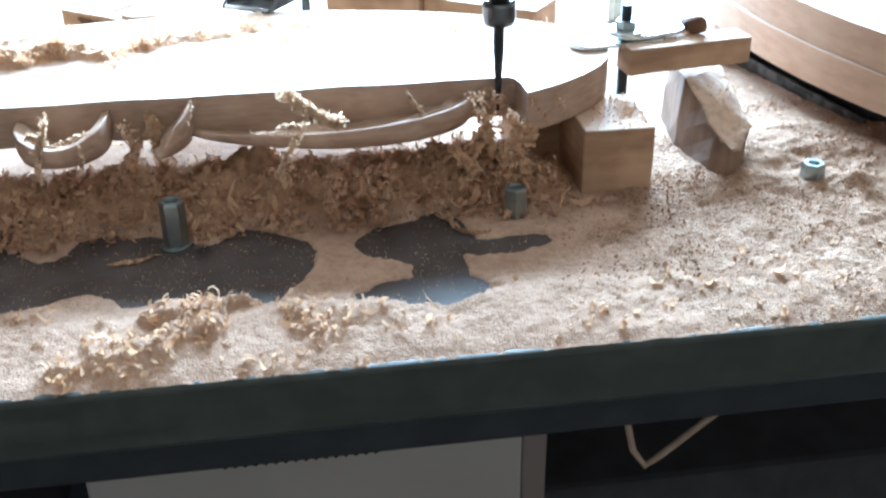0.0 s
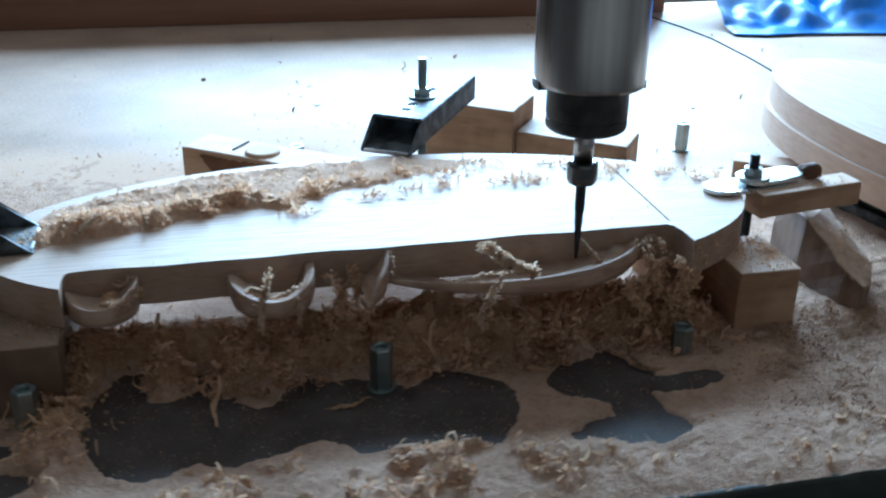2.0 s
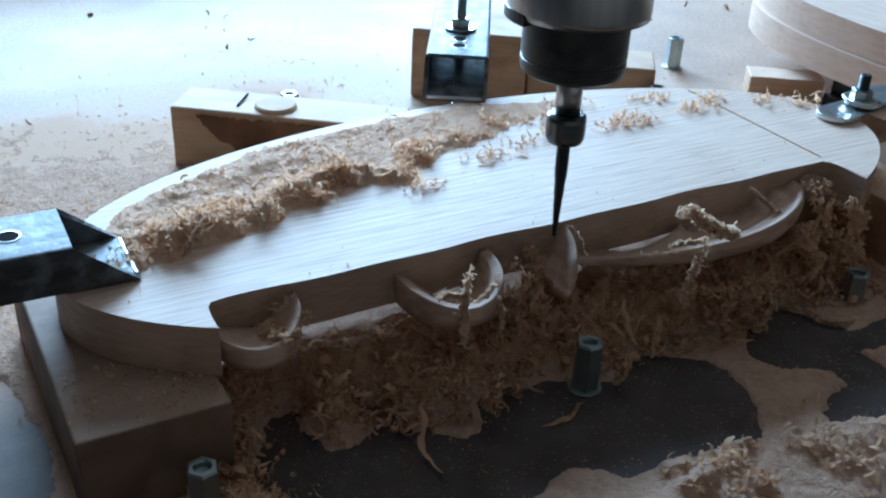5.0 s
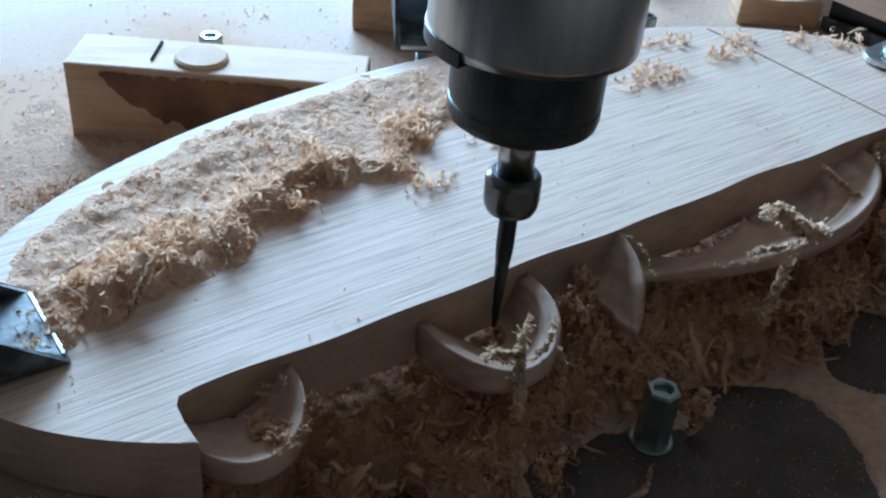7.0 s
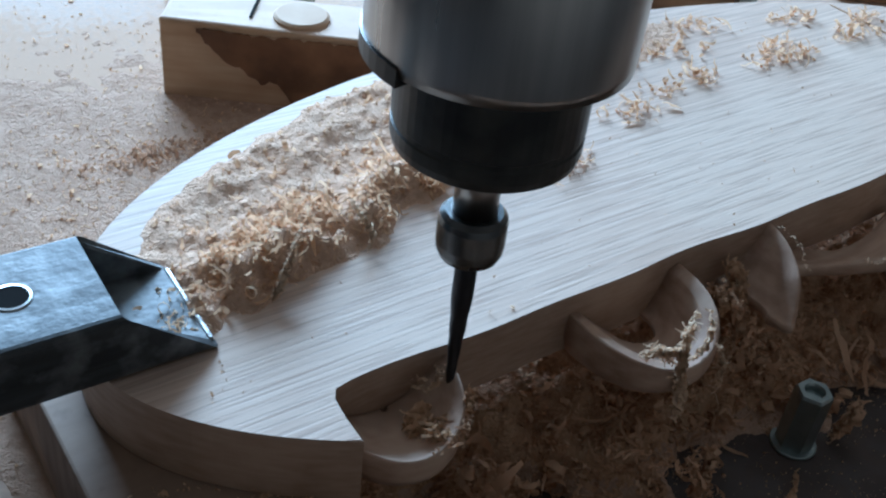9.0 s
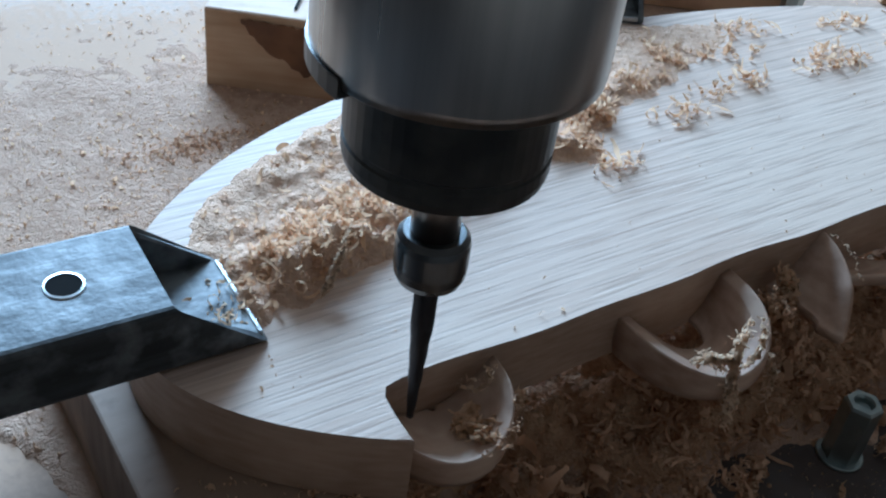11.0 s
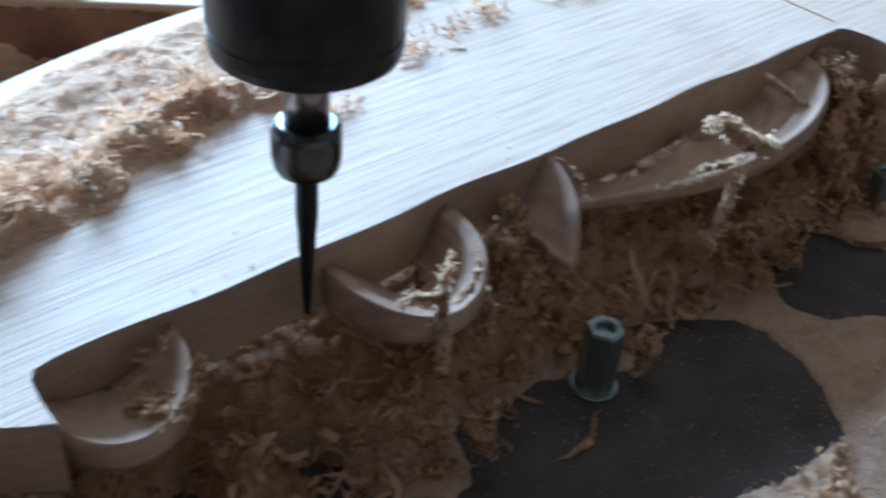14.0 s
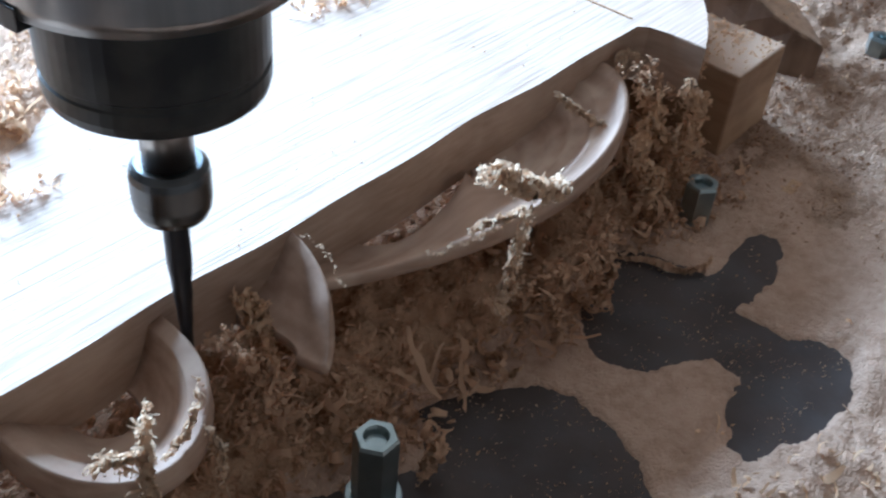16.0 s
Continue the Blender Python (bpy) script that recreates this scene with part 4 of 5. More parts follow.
rope([(0.256, -0.031, 0.082), (0.262, -0.034, 0.084), (0.268, -0.036, 0.077), (0.276, -0.0395, 0.072), (0.286, -0.041, 0.068), (0.293, -0.041, 0.064)], 16, 0.0024, 205, "thick pale tuft of shavings caught on the shell rim", wind=4.0)
rope([(0.252, -0.031, 0.062), (0.258, -0.034, 0.064), (0.266, -0.038, 0.065), (0.272, -0.040, 0.068)], 4, 0.0010, 206, "pale knot of shavings on the shell rim")
rope([(0.270, -0.0415, 0.070), (0.264, -0.044, 0.060), (0.257, -0.046, 0.050), (0.253, -0.047, 0.040), (0.256, -0.048, 0.030)], 7, 0.0012, 207, "pale strand of shavings hanging from the shell")
rope([(0.333, -0.006, 0.071), (0.336, -0.012, 0.067), (0.341, -0.020, 0.062), (0.346, -0.030, 0.058)], 5, 0.0009, 208, "pale crinkled shaving standing at the end of the shell")
rope([(0.377, -0.007, 0.063), (0.386, -0.004, 0.067), (0.395, -0.008, 0.064)], 6, 0.0012, 210, "pale curl of shavings in the corner of the end notch")
rope([(0.0285, -0.003, 0.066), (0.033, -0.0075, 0.0655), (0.038, -0.008, 0.068), (0.0385, -0.003, 0.0705)], 4, 0.0004, 270, "thin pale curl on the rim of the small hollow", width=(0.0008, 0.0013))
rope([(0.036, -0.015, 0.060), (0.040, -0.0175, 0.061), (0.045, -0.016, 0.062), (0.0465, -0.012, 0.065)], 5, 0.0009, 271, "pale curl over the rim of the small hollow", SHAVING)
rope([(0.025, -0.010, 0.061), (0.027, -0.015, 0.058), (0.031, -0.022, 0.058), (0.036, -0.021, 0.060)], 16, 0.0030, 272, "pale curls lying in the small hollow", SHAVING, wind=3.0)
for i, ((x, y, z), fall) in enumerate((((0.375, -0.020, 0.066), 0.050), ((0.385, -0.024, 0.062), 0.048), ((0.394, -0.030, 0.064), 0.046), ((0.364, -0.030, 0.052), 0.034), ((0.402, -0.030, 0.056), 0.030))):
    e = 0.006 * (-1) ** i
    rope([(x, y, z), (x + e, y - 0.004, z - 0.3 * fall), (x - e, y - 0.009, z - 0.65 * fall), (x + 0.5 * e, y - 0.013, z - fall)], 9, 0.0024, 220 + i, "tangled strands of shavings hanging at the end notch", SHAVING, wind=3.0)
for i, (x, y, z, fall) in enumerate(((0.164, -0.020, 0.064, 0.034), (0.172, -0.026, 0.056, 0.030), (0.284, -0.046, 0.040, 0.026), (0.306, -0.047, 0.040, 0.030), (0.128, -0.050, 0.030, 0.022), (0.106, -0.046, 0.030, 0.020), (0.312, -0.050, 0.030, 0.022))):
    e = 0.005 * (-1) ** i
    rope([(x, y, z), (x + e, y - 0.003, z - 0.35 * fall), (x - e, y - 0.006, z - 0.7 * fall), (x, y - 0.010, z - fall)], 7, 0.0022, 240 + i, "brown tangled strands hanging in front of the heap", SHAVING_BROWN, wind=3.0)
rope([(0.176, -0.003, 0.066), (0.1785, -0.008, 0.061), (0.180, -0.013, 0.050), (0.179, -0.018, 0.038)], 9, 0.0017, 280, "pale tuft of shavings wedged beside the fin", SHAVING, wind=3.0)
rope([(0.184, -0.008, 0.060), (0.177, -0.010, 0.058), (0.172, -0.012, 0.053), (0.168, -0.014, 0.046)], 6, 0.0015, 281, "pale curl of shavings beside the fin", SHAVING, wind=3.0)
rope([(0.203, -0.058, 0.003), (0.207, -0.060, 0.010), (0.204, -0.063, 0.017), (0.209, -0.061, 0.022)], 9, 0.0022, 282, "curled shavings leaning on the coupling nut", SHAVING_BROWN, wind=3.0)
rope([(0.150, -0.070, 0.001), (0.162, -0.072, 0.002), (0.174, -0.066, 0.001), (0.180, -0.062, 0.001)], 3, 0.0006, 283, "thin pale shaving lying on the bare table", SHAVING, wind=2.0)
rope([(0.376, -0.070, 0.002), (0.366, -0.071, 0.003), (0.357, -0.066, 0.003), (0.352, -0.050, 0.003), (0.345, -0.040, 0.002)], 5, 0.0010, 284, "brown shaving along the edge of the bare patch", SHAVING_BROWN, wind=2.0)
rope([(0.252, -0.048, 0.0015), (0.260, -0.052, 0.002), (0.270, -0.051, 0.0015)], 3, 0.0006, 285, "flat shaving lying on the dust", SHAVING, wind=2.0)
rope([(0.003, 0.043, TOP + 0.001), (0.006, 0.042, TOP + 0.006), (0.014, 0.050, TOP + 0.012), (0.022, 0.058, TOP + 0.016)], 3, 0.0006, 260, "single long pale shaving lying on the bank", width=(0.0018, 0.0026), wind=1.0)
rope([(0.046, 0.052, TOP + 0.001), (0.049, 0.054, TOP + 0.006), (0.047, 0.060, TOP + 0.012), (0.046, 0.066, TOP + 0.017)], 2, 0.0005, 261, "single long curled shaving at the foot of the bank", width=(0.0012, 0.0018), wind=1.0)
tuft([(0.123, -0.031, 0.081), (0.121, -0.033, 0.070), (0.117, -0.037, 0.058), (0.116, -0.040, 0.044)], 90, 0.0013, 0.8, 101, "pale crinkled shaving hanging over the bowl rim")
tuft([(0.110, -0.026, 0.066), (0.115, -0.030, 0.064), (0.121, -0.033, 0.063)], 50, 0.0016, 0.8, 102, "pale tuft of shavings caught on the bowl rim")
tuft([(0.125, -0.0345, 0.063), (0.137, -0.031, 0.064), (0.146, -0.024, 0.065)], 30, 0.0008, 0.6, 103, "pale fuzz of shavings along the bowl rim")
tuft([(0.138, -0.034, 0.061), (0.139, -0.037, 0.050), (0.139, -0.038, 0.043)], 30, 0.0010, 0.7, 104, "pale shaving hanging from the bowl rim", drop=0.5)
tuft([(0.257, -0.029, 0.081), (0.268, -0.034, 0.078), (0.279, -0.038, 0.070), (0.290, -0.039, 0.065)], 230, 0.0026, 1.0, 105, "thick pale tuft of shavings caught on the shell rim")
tuft([(0.270, -0.040, 0.070), (0.264, -0.042, 0.057), (0.260, -0.044, 0.046), (0.254, -0.045, 0.036)], 80, 0.0013, 0.8, 107, "pale strand of shavings hanging from the shell", drop=0.5)
tuft([(0.236, -0.0255, 0.0582), (0.250, -0.0300, 0.0586), (0.268, -0.0335, 0.0592)], 60, 0.0006, 0.5, 108, "pale fuzz along the shell rim")
tuft([(0.2035, -0.004, 0.0725), (0.2035, -0.014, 0.0705), (0.201, -0.022, 0.064)], 40, 0.0005, 0.36, 109, "pale fuzz on the edge of the carved fin")
tuft([(0.030, -0.002, 0.0665), (0.036, -0.006, 0.067), (0.042, -0.004, 0.070)], 26, 0.0006, 0.5, 111, "pale fuzz on the small carved hollow")
tuft([(0.024, -0.026, 0.061), (0.034, -0.026, 0.062), (0.040, -0.018, 0.065)], 50, 0.0018, 0.7, 112, "brown shavings on the small carved hollow", SHAVING_BROWN)
tuft([(0.370, -0.009, 0.060), (0.383, -0.006, 0.063), (0.395, -0.010, 0.060)], 45, 0.0013, 0.7, 114, "pale fuzz in the corner of the end notch")
tuft([(0.372, -0.014, 0.068), (0.384, -0.018, 0.060), (0.390, -0.024, 0.044), (0.392, -0.028, 0.026)], 150, 0.0034, 1.1, 113, "brown strands of shavings hanging at the end notch", SHAVING_BROWN, 0.4)
tuft([(0.388, -0.012, 0.066), (0.398, -0.024, 0.052), (0.400, -0.034, 0.034), (0.398, -0.038, 0.018)], 150, 0.0030, 1.1, 116, "brown strands of shavings hanging at the end notch", SHAVING_BROWN, 0.4)
tuft([(0.160, -0.010, 0.064), (0.166, -0.018, 0.060), (0.170, -0.026, 0.048), (0.176, -0.032, 0.034)], 90, 0.0022, 1.0, 115, "brown strands of shavings between bowl and fin", SHAVING_BROWN, 0.3)
tuft([(0.250, -0.040, 0.040), (0.275, -0.046, 0.036), (0.300, -0.048, 0.038), (0.325, -0.046, 0.034)], 160, 0.0040, 1.2, 117, "brown strands of shavings hanging below the shell", SHAVING_BROWN, 0.4)
tuft([(0.095, -0.036, 0.036), (0.112, -0.046, 0.030), (0.126, -0.050, 0.022), (0.132, -0.056, 0.008)], 110, 0.0032, 1.2, 118, "brown strands of shavings below the bowl", SHAVING_BROWN, 0.4)

tuft([(0.407, -0.0280, 0.071), (0.413, -0.0262, 0.062), (0.420, -0.0236, 0.053)], 45, 0.0012, 0.7, 121, "broken wood fibres on the end of the workpiece", SHAVING, 0.6)
tuft([(0.424, -0.0218, 0.070), (0.430, -0.0190, 0.060), (0.434, -0.0170, 0.052)], 30, 0.0010, 0.6, 122, "broken wood fibres on the end of the workpiece", SHAVING, 0.6)

# ---- supports under the workpiece ----
def wood_block(name, sx, sy, sz, m, mat, label, rough=0.0006, bevel=0.0012):
    t = empty(name, m, label, "wood block")
    part("block", worn(box(sx, sy, sz, (0, 0, 0), bevel), rough, 60), mat, t)
    return t


wood_block("support_plank", 0.068, 0.165, 0.0475, pose(-0.036, 0.040, 0), PLANK_DUSTED_SHADED, "dark brown dusty wooden plank under the workpiece end, darkened further for shade")
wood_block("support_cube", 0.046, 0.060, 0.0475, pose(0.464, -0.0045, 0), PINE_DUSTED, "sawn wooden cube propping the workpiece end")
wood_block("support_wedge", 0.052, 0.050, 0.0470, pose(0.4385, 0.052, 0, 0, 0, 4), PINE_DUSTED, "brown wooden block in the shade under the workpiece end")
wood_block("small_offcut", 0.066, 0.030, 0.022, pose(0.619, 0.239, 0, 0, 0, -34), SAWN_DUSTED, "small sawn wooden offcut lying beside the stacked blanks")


def chips_on(name, x0, x1, y0, y1, z, n, seed, label, rise=0.0):
    rs = np.random.RandomState(seed)
    p = np.stack([rs.uniform(x0, x1, n), rs.uniform(y0, y1, n), np.full(n, z)], 1)
    p[:, 2] += rise * (p[:, 1] - y0)
    ribbons(name, p, rs.uniform(0.25, 0.55, n), SHAVING, label, seed=seed, k=4, width=(0.001, 0.004), radius=(0.001, 0.003), turns=(0.15, 0.6))


chips_on("chips_on_cube", 0.443, 0.485, -0.033, 0.022, 0.0473, 420, 71, "sawdust lying on the wooden cube")
chips_on("chips_on_plank", -0.069, -0.004, -0.041, 0.01, 0.0473, 300, 72, "sawdust lying on the support plank")
chips_on("chips_on_bar", 0.500, 0.570, 0.040, 0.055, 0.0763, 90, 73, "sawdust lying on the packing bar")
bl = empty("support_block", pose(0.0715, 0.309, 0, 0, 0, -37), "wooden block with a dark brown stained side under the workpiece", "wood block")
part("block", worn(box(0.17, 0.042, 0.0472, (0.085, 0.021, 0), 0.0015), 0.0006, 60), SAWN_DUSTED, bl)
part("saw_kerf", box(0.0015, 0.026, 0.0006, (0.047, 0.024, 0.0476), 0), HOLE, bl, "dark saw kerf")
part("wood_disc", lathe([(0, 0), (0.0155, 0), (0.0155, 0.002), (0.014, 0.003), (0, 0.003)], 28, (0.074, 0.018, 0.047)), PINE_SAWN, bl, "thin round wooden disc")
stain = bmesh.new()
columns = []
for k in range(61):
    x = 0.020 + 0.140 * k / 60
    top = 0.0440 - 0.0035 * abs(noise.noise(Vector((x * 90, 0, 3)))) - 0.002 * noise.noise(Vector((x * 300, 2, 3)))
    low = max(0.0025, 0.0375 - (x - 0.020) * 0.62 + 0.007 * noise.noise(Vector((x * 70, 5, 1))) + 0.003 * noise.noise(Vector((x * 260, 7, 1))))
    columns.append((stain.verts.new((x, -0.0012, min(low, top - 0.001))), stain.verts.new((x, -0.0012, top))))
for a, b2 in zip(columns, columns[1:]):
    stain.faces.new((a[0], b2[0], b2[1], a[1]))
part("bark_stain", stain, BARK, bl, "ragged dark brown stain")

br = empty("clamp_support", pose(0.360, 0.366, 0, 0, 0, -36), "orange-brown stepped wooden support under the clamp", "wood block")
part("block", worn(box(0.10, 0.065, 0.062, (0, 0, 0), 0.0015), 0.0005, 60), PINE, br)
part("low_plank", worn(box(0.11, 0.05, 0.04, (0.106, 0.0, 0), 0.0015), 0.0005, 60), PINE, br)


# ---- clamps ----
def clamp_tube(length):
    """A rectangular steel tube with a slant-cut open end at the origin; it runs along +x."""
    W, Hh, th, cut = 0.0445, 0.0235, 0.0028, 0.029
    bm = bmesh.new()
    loops = []
    for x_low, x_high, w2, z0, z1 in ((0, cut, W / 2, 0, Hh), (length, length, W / 2, 0, Hh), (length, length, W / 2 - th, th, Hh - th), (th, cut, W / 2 - th, th, Hh - th)):
        loops.append([bm.verts.new(c) for c in ((x_low, -w2, z0), (x_low, w2, z0), (x_high, w2, z1), (x_high, -w2, z1))])
    for a, b2 in zip(loops, loops[1:] + loops[:1]):
        for k in range(4):
            bm.faces.new((a[k], a[(k + 1) % 4], b2[(k + 1) % 4], b2[k]))
    bmesh.ops.recalc_face_normals(bm, faces=bm.faces[:])
    bmesh.ops.bevel(bm, geom=[e for e in bm.edges if abs((e.verts[0].co - e.verts[1].co).x) > 0.03 and abs(e.verts[0].co.y) > W / 2 - 0.001], offset=0.0022, segments=3, affect="EDGES", profile=0.5)
    return bm


def threaded(r, z0, z1):
    prof, z = [(0, z0)], z0
    while z < z1 - 0.0012:
        prof += [(r, z), (r * 0.86, z + 0.0006)]
        z += 0.00125
    return lathe(prof + [(r * 0.8, z1), (0, z1)], 14)


def hexagon(af, z0, z1, at=(0, 0)):
    r = af / 2 / math.cos(math.pi / 6)
    return prism([(at[0] + r * math.cos(math.pi * k / 3), at[1] + r * math.sin(math.pi * k / 3)) for k in range(6)], z0, z1, 0.0008)


def washer(r, z0, z1, hole=0.0042, at=(0, 0, 0)):
    return lathe([(hole, z0), (r - 0.0004, z0), (r, z0 + 0.0004), (r, z1 - 0.0004), (r - 0.0004, z1), (hole, z1), (hole, z0)], 28, at)


def clamp(m, length, stud_x, holes, stud_top, label):
    c = empty("tube_clamp", m, label, "clamp", "hold-down clamps")
    tube = part("tube", clamp_tube(length), STEEL, c, "scuffed steel tube with a slant-cut end")
    for x in holes:
        part("hole", lathe([(0, 0), (0.0052, 0), (0.0052, 0.0004), (0, 0.0004)], 20, (x, 0, 0.0234)), HOLE, tube, "drilled hole")
        part("hole_edge", lathe([(0.0052, 0), (0.0062, 0), (0.0059, 0.0005), (0.0052, 0.0006), (0.0052, 0)], 24, (x, 0, 0.0234)), STEEL_CUT, tube, "bright worn rim of the hole")
    part("cut_lip", box(0.0016, 0.038, 0.0026, (0.0016, 0.0, 0.0002), 0.0004), STEEL_CUT, tube, "bright saw-cut edge")
    if stud_x:
        s2 = part("stud", threaded(0.004, -0.073, stud_top), ZINC, c, "zinc threaded stud")
        s2.location.x = stud_x
        part("washer", washer(0.012, 0.0237, 0.0255), ZINC, c).location.x = stud_x
        part("nut", hexagon(0.013, 0.0256, 0.0322), ZINC, c).location.x = stud_x
    return c


clamp(pose(0.233, 0.1775, TOP + 0.0005, 0, 0, 58.2), 0.175, 0.089, (0.048, 0.064, 0.114), 0.058, "steel tube clamp bolted down across the back of the workpiece")
clamp(pose(-0.0192, 0.0535, TOP + 0.0005, 0, 0, 178.5), 0.16, 0.11, (0.054, 0.080), 0.048, "dark steel tube clamp gripping the end of the workpiece")


def strap(length, width, thick, rise):
    """A round-ended flat bar, bowed a little, lying along x."""
    pts = []
    for k in range(13):
        a = -math.pi / 2 + math.pi * k / 12
        pts.append((length / 2 - width / 2 + width / 2 * math.cos(a), width / 2 * math.sin(a)))
    pts += [(-x, -y) for x, y in pts]
    bm = prism(pts, 0, thick, 0.0006)
    bmesh.ops.bisect_plane(bm, geom=bm.verts[:] + bm.edges[:] + bm.faces[:], plane_co=(0, 0, 0), plane_no=(1, 0, 0))
    for v in bm.verts:
        v.co.z += rise * (v.co.x / (length / 2)) ** 2
    return bm


def plate_clamp():
    c = empty("plate_clamp", pose(0.492, 0.0546, 0), "zinc plates bolted on a stud holding the workpiece end", "clamp", "hold-down clamps")
    part("stud", threaded(0.004, 0.0, 0.100), STEEL_DARK, c, "dark threaded stud")
    p1 = part("strap_plate", strap(0.070, 0.026, 0.003, 0.0006), ZINC_BRIGHT, c, "shiny zinc strap with round ends")
    p1.matrix_local = pose(-0.006, -0.002, 0.0748, 0, 0, 6)
    p2 = part("second_plate", strap(0.056, 0.024, 0.003, 0.0015), ZINC_BRIGHT, c, "bowed shiny zinc strap")
    p2.matrix_local = pose(0.016, 0.002, 0.0784, 0, 0, 12)
    part("washer", washer(0.0125, 0.0816, 0.0834), ZINC_BRIGHT, c)
    part("nut", hexagon(0.013, 0.0835, 0.0895), ZINC, c)
    lump = worn(box(0.016, 0.013, 0.011, (0.050, 0.004, 0.0768), 0.004, 3), 0.003, 110)
    part("resin_lump", lump, BARK, c, "brown lump of hardened dust")


plate_clamp()


def bridge_block():
    t = empty("packing_bar", pose(0.532, 0.0465, 0.0580, 0, 0, 8.5), "short wooden packing bar lying across a rough offcut", "wood block")
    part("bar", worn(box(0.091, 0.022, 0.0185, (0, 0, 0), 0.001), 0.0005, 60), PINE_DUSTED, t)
    t = empty("split_offcut", pose(0.532, 0.0, 0), "rough split wooden offcut coated with sawdust", "wood block")
    bm = prism([(0.002, -0.036), (0.012, -0.030), (0.026, -0.008), (0.036, 0.070), (0.002, 0.085), (-0.008, 0.030), (-0.003, -0.020)], 0, 0.054, 0.002)
    for v in bm.verts:
        if v.co.z > 0.03:
            v.co.z -= 0.024 * max(0.0, min(1.0, (0.03 - v.co.y) / 0.06)) + 0.006 * max(0.0, v.co.x / 0.03)
            v.co.x += 0.004
    bmesh.ops.triangulate(bm, faces=bm.faces[:])
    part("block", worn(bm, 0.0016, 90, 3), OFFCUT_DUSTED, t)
    chips_on("chips_on_offcut", 0.532, 0.560, -0.020, 0.030, 0.034, 160, 74, "sawdust lying on the split offcut", 0.35)


bridge_block()


def coupling_nut():
    t = empty("coupling_nut", pose(0.1885, -0.0517, 0), "zinc hexagonal coupling nut standing on the table", "coupling nut", "coupling nuts in the table")
    af, h = 0.013, 0.030
    r = af / 2 / math.cos(math.pi / 6)
    bm = bmesh.new()
    outs = []
    for rad, z in ((r, 0.0), (r, h - 0.0012), (r * 0.9, h)):
        outs.append([bm.verts.new((rad * math.cos(math.pi * k / 9), rad * math.sin(math.pi * k / 9), z)) for k in range(18)])
    for loop in outs:
        for k, v in enumerate(loop):
            a = math.pi * k / 9
            f2 = math.cos(math.pi / 6) / math.cos((a % (math.pi / 3)) - math.pi / 6)
            v.co.x, v.co.y = v.co.x * f2, v.co.y * f2
    for rad, z in ((0.0042, h), (0.0036, h - 0.001), (0.0034, h - 0.003)):
        outs.append([bm.verts.new((rad * math.cos(math.pi * k / 9), rad * math.sin(math.pi * k / 9), z)) for k in range(18)])
    for a, b2 in zip(outs, outs[1:]):
        for k in range(18):
            bm.faces.new((a[k], a[(k + 1) % 18], b2[(k + 1) % 18], b2[k]))
    bm.faces.new(outs[-1])
    bmesh.ops.recalc_face_normals(bm, faces=bm.faces[:])
    part("hex_body", bm, ZINC, t)
    part("washer", washer(0.0095, 0.0, 0.0016, 0.0060), ZINC, t)
    return t


cn = coupling_nut()
for x, y, turn in ((0.3947, -0.0496, 20), (0.5754, 0.3416, 10), (0.177, 0.343, 35), (0.470, 0.240, 5), (-0.022, -0.058, 14), (0.588, -0.050, 27)):
    copy_thing(cn, pose(x, y, {0.3947: -0.009, 0.588: -0.008}.get(x, 0), 0, 0, turn))


# ---- stacked oval blanks ----
def oval_stack():
    for i, z in enumerate((0.0340, 0.0605)):
        t = empty("oval_blank", pose(STACK[0] + 0.003 * i, STACK[1], z, 0, 0, STACK[2] - 0.6 * i), "pale ash oval blank stacked flat with another", "wooden blank", "stacked oval blanks")
        part("slab", prism(oval_points(0.267, 0.124, 0.124, 119, 0, 2 * math.pi * 119 / 120), 0, 0.026, 0.0008), ASH, t)
        sawn_sides(t.children[0], ASH_CUT)
    t = empty("steel_rail", pose(0.654, 0.12, 0, 0, 0, 100), "dark steel rail lying under the stacked blanks", "steel rail")
    part("rail", box(0.175, 0.06, 0.0335, (0, -0.038, 0), 0.002), STEEL_DARK, t)
    part("lip", box(0.175, 0.004, 0.012, (0, 0.0, 0), 0.001), STEEL, t)


STACK = (0.752, 0.098, -79)
oval_stack()


# ---- blue tarpaulin ----
def tarp():
    nx, ny = 90, 50
    X, Y = np.meshgrid(np.linspace(0, 0.75, nx), np.linspace(0, 0.30, ny))
    Z = 0.004 + 0.07 * np.abs(fbm(X, Y, 9, 4, 12.0) - 0.5) * 2 * smoothstep(0, 0.06, Y) + 0.05 * smoothstep(0.02, 0.2, Y)
    Yw = Y + 0.05 * (fbm(X, Y * 0, 7, 3, 2.0) - 0.5)
    v = np.stack([X.ravel(), Yw.ravel(), Z.ravel()], 1)
    i = (np.arange(ny - 1)[:, None] * nx + np.arange(nx - 1)[None, :]).ravel()
    ob = from_arrays("tarpaulin", v, np.stack([i, i + 1, i + nx + 1, i + nx], 1), TARP)
    ob.matrix_world = pose(0.88, 0.80, 0.0, 0, 0, -6)
    sol = ob.modifiers.new("thickness", "SOLIDIFY")
    sol.thickness = 0.0012
    tagged(ob, "crumpled blue plastic tarpaulin on the far table", "tarpaulin")


tarp()
seam = mesh_object("table_seam", tube_along([(0.810, 0.965, 0.001), (0.828, 0.88, 0.001), (0.839, 0.80, 0.001), (0.838, 0.68, 0.001), (0.83, 0.56, 0.001)], 0.0011), CLOTH)
tagged(seam, "thin dark cable lying across the far table", "cable")


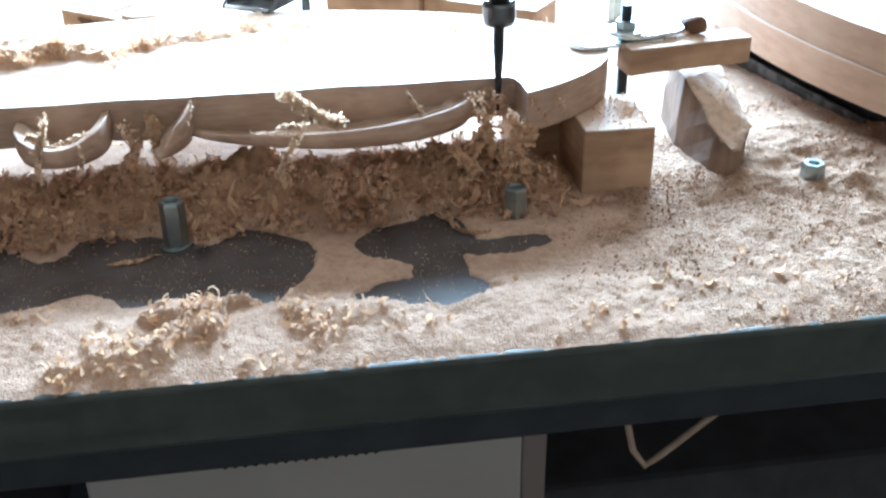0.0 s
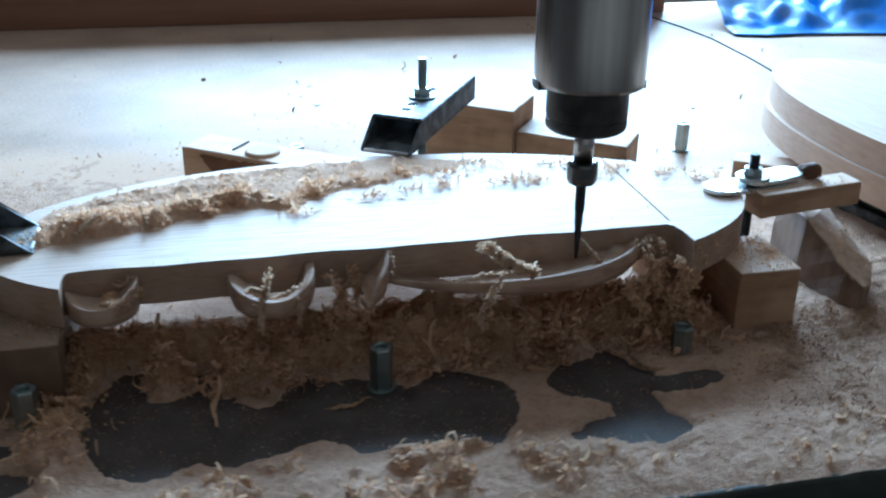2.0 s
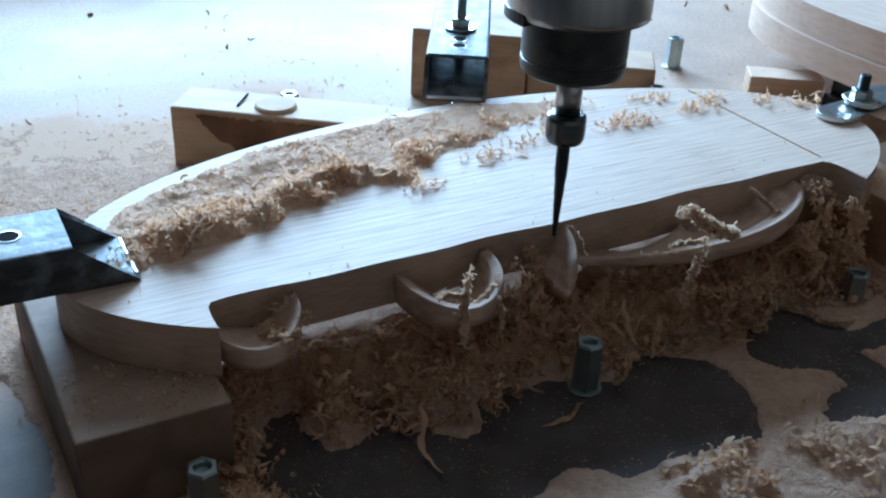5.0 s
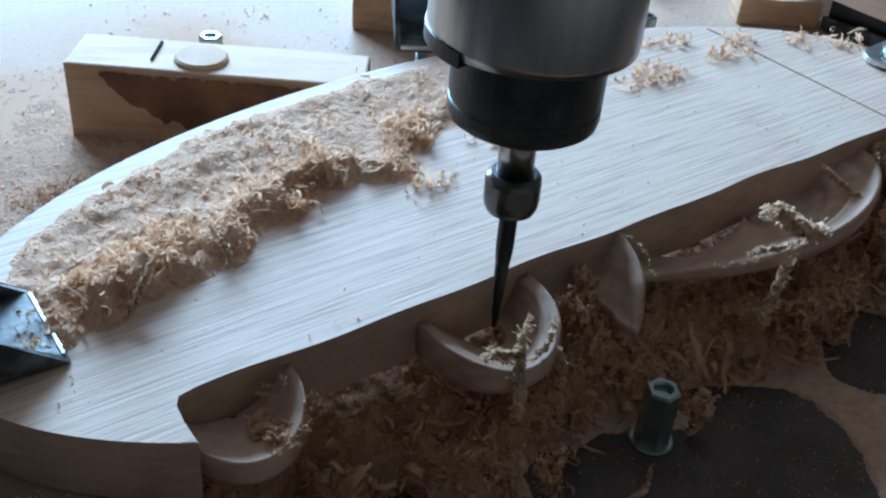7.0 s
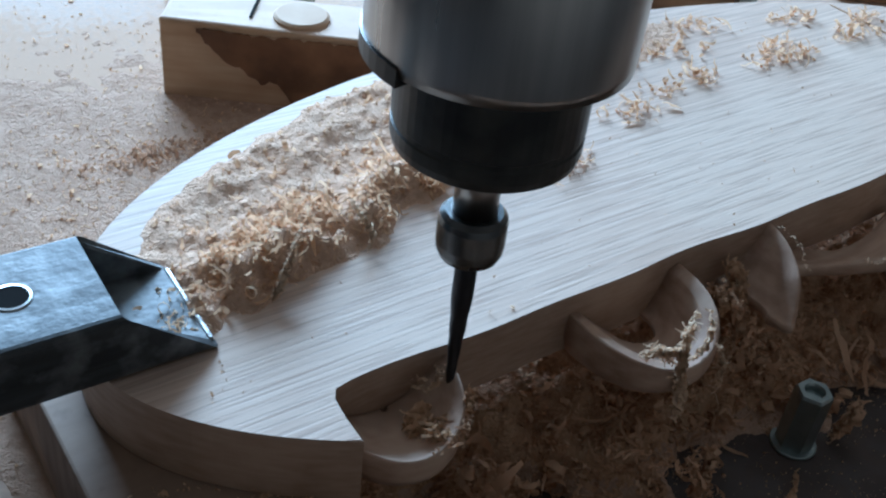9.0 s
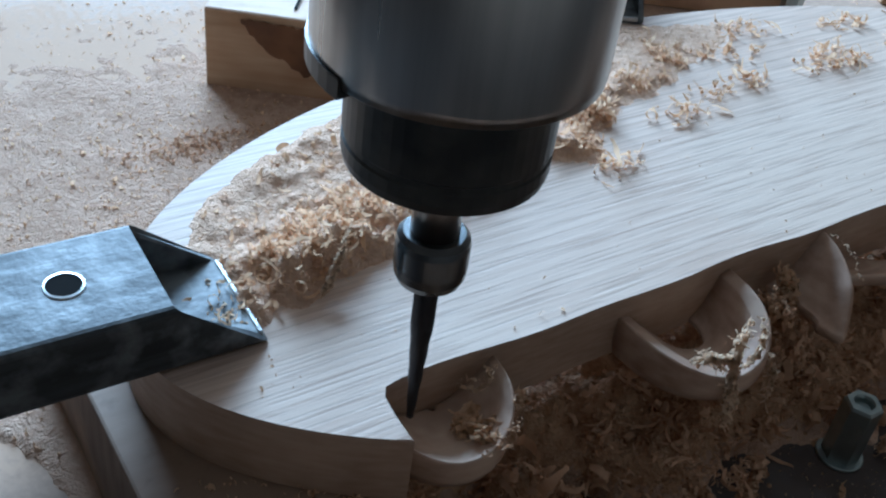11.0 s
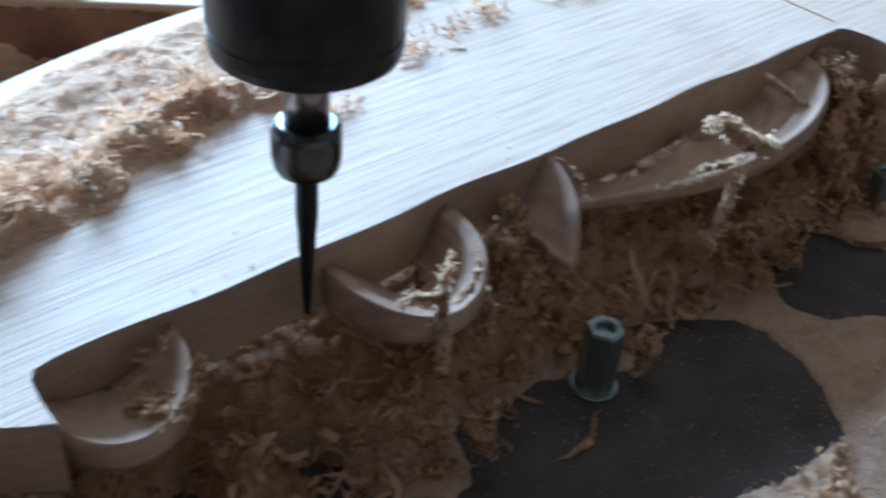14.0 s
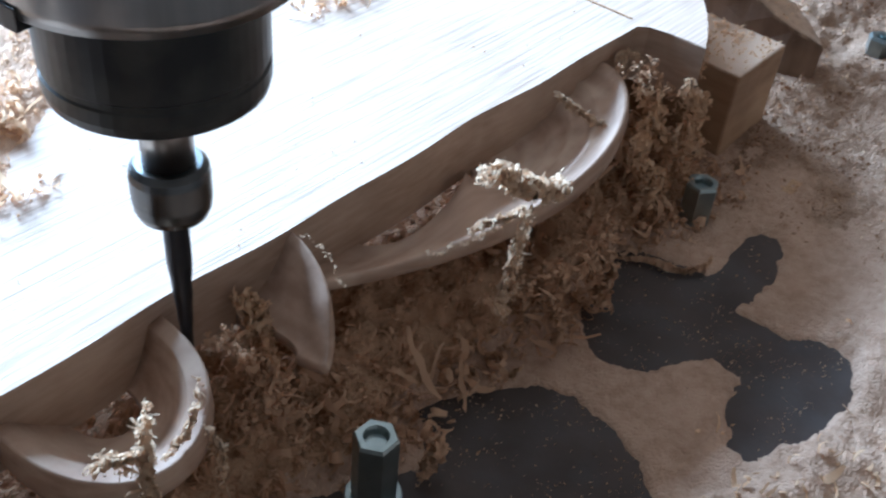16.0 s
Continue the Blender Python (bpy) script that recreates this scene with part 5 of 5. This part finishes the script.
# ---- under the table ----
def under_table():
    c = empty("equipment_case", pose(0.256, 0.05, FLOOR_Z), "grey sheet-metal equipment case standing under the table", "equipment case")
    top = -0.085 - FLOOR_Z
    part("front_panel", box(0.262, 0.012, top, (0, -0.165, 0), 0.002), CASE, c, "grey perforated panel")
    part("side_frame", box(0.016, 0.30, top, (0.139, -0.02, 0), 0.002), CASE_SIDE, c, "brownish corner frame")
    part("shell", box(0.255, 0.28, top - 0.004, (0, -0.018, 0), 0.002), CASE_SIDE, c)
    hole = bmesh.new()
    bmesh.ops.create_circle(hole, cap_ends=True, radius=0.0014, segments=8)
    bmesh.ops.rotate(hole, verts=hole.verts, cent=(0, 0, 0), matrix=Matrix.Rotation(math.pi / 2, 3, "X"))
    first = part("vent_hole", hole, HOLE, c)
    first.location = (-0.050, -0.1713, top - 0.020)
    for r in range(3):
        for k in range(16):
            if r or k:
                o = first.copy()
                scene.collection.objects.link(o)
                o.location = (-0.050 + 0.006 * k + 0.003 * (r % 2), -0.1713, top - 0.020 - 0.005 * r)
    t = mesh_object("hanging_cord", tube_along([(0.441, -0.14, -0.052), (0.443, -0.142, -0.085), (0.450, -0.144, -0.116), (0.458, -0.145, -0.128), (0.468, -0.144, -0.122),
                                               (0.490, -0.142, -0.105), (0.515, -0.141, -0.085), (0.540, -0.14, -0.052)], 0.0022), CORD, True)
    tagged(t, "beige cord hanging in a loop under the table", "cord")
    # Black boxes added in place of the deep shade below the table.
    dark = empty("storage_box", pose(0.70, 0.12, FLOOR_Z), "black box added to stand for the darkness under the table", "box")
    part("body", box(0.61, 0.4, 0.66, (0, 0, 0), 0.006), CLOTH, dark)
    copy_thing(dark, pose(-0.22, 0.10, FLOOR_Z))
    part("label_strip", box(0.05, 0.003, 0.20, (-0.12, -0.2015, 0.36), 0.0005), CASE_SIDE, dark, "faded grey strip")


under_table()


# ---- spindle ----
def spindle():
    s2 = empty("milling_spindle", pose(*TOOL[0][1]), "brushed steel milling spindle with a tapered cutter", "spindle")
    D = 0.0545
    cutter = [(0, 0), (0.0011, 0.0002), (0.0014, 0.004), (0.0021, 0.017), (0.0028, 0.029), (0.0034, 0.039), (0.0034, D + 0.002), (0, D + 0.002)]
    fine = []
    for (r0, z0), (r1, z1) in zip(cutter, cutter[1:]):
        steps = max(1, int((z1 - z0) / 0.0012))
        fine += [(r0 + (r1 - r0) * k / steps, z0 + (z1 - z0) * k / steps) for k in range(steps)]
    bit = lathe(fine + [cutter[-1]], 24)
    for v in bit.verts:
        if 0.0005 < v.co.z < 0.038:
            a = math.atan2(v.co.y, v.co.x) - v.co.z * 330
            k = 0.975 + 0.03 * math.cos(2 * a)
            v.co.x, v.co.y = v.co.x * k, v.co.y * k
    part("cutter", bit, CARBIDE, s2, "dark tapered carbide cutter", True)
    nut = [(0, D), (0.0072, D), (0.0090, D + 0.0010), (0.0099, D + 0.0032), (0.0102, D + 0.0060), (0.0102, D + 0.0130), (0.0098, D + 0.0150), (0.0084, D + 0.0164), (0, D + 0.0164)]
    part("collet_nut", lathe(nut, 72), NUT_STEEL, s2, "dark satin steel collet nut")
    shaft = [(0, D + 0.0152), (0.0066, D + 0.0152), (0.0066, D + 0.041), (0, D + 0.041)]
    part("shaft", lathe(shaft, 32), CHROME, s2, "bright steel shaft", True)
    z = D + 0.038
    cap = [(0, z), (0.0235, z), (0.0256, z + 0.0016), (0.0262, z + 0.004), (0.0262, z + 0.0075), (0.0257, z + 0.008), (0.0257, z + 0.0095), (0.0262, z + 0.010), (0.0262, z + 0.0302), (0.0, z + 0.0302)]
    part("bearing_cap", lathe(cap, 56), BLACK, s2, "black bearing cap dusted at its rim")
    z += 0.0303
    for a0, a1 in ((112, 190), (-22, 40)):
        arc = [radians(a0 + (a1 - a0) * k / 12) for k in range(13)]
        pts = [(0.0357 * math.cos(a), 0.0357 * math.sin(a)) for a in arc] + [(0.021 * math.cos(a), 0.021 * math.sin(a)) for a in arc[::-1]]
        part("lug", prism(pts, z - 0.0022, z + 0.003, 0.0004), BLACK, s2, "black lug below the cylinder")
    z += 0.0022
    body = [(0, z - 0.002), (0.0348, z - 0.002), (0.0350, z + 0.001), (0.0350, z + 0.16), (0, z + 0.16)]
    part("body", lathe(body, 72), CHROME, s2, "brushed steel cylinder", True)
    part("mount_clamp", box(0.104, 0.085, 0.06, (0, 0.01, z + 0.063), 0.004), BLACK, s2, "black mounting clamp")


TOOL = [
    (0.0, (0.3912, -0.008, 0.0553)), (0.5, (0.3809, -0.008, 0.0624)), (1.0, (0.3646, -0.008, 0.0690)), (1.5, (0.3462, -0.008, 0.0663)), (2.0, (0.3304, -0.008, 0.0574)),
    (2.5, (0.3023, -0.008, 0.0594)), (3.0, (0.2861, -0.008, 0.0658)), (5.5, (0.1717, -0.008, 0.0711)), (6.0, (0.1595, -0.008, 0.0559)), (6.5, (0.1460, -0.008, 0.0721)),
    (7.0, (0.1307, -0.008, 0.0557)), (7.5, (0.1064, -0.008, 0.0641)), (8.0, (0.0907, -0.008, 0.0606)), (8.5, (0.0653, -0.008, 0.0566)), (9.0, (0.0413, -0.008, 0.0630)),
    (11.5, (0.0078, -0.008, 0.0679)), (12.0, (0.0185, -0.008, 0.0793)), (12.5, (0.0351, -0.008, 0.0775)), (13.0, (0.0421, -0.008, 0.0603)), (13.5, (0.0619, -0.008, 0.0532)),
    (14.0, (0.0873, -0.008, 0.0571)), (14.5, (0.1013, -0.008, 0.0653)), (15.0, (0.1256, -0.008, 0.0539)), (15.5, (0.1442, -0.008, 0.0688)), (16.0, (0.1551, -0.008, 0.0547)),
]
spindle()


def motions():
    walk(scene.objects["milling_spindle"], [(t, pose(*p)) for t, p in TOOL])


motions()
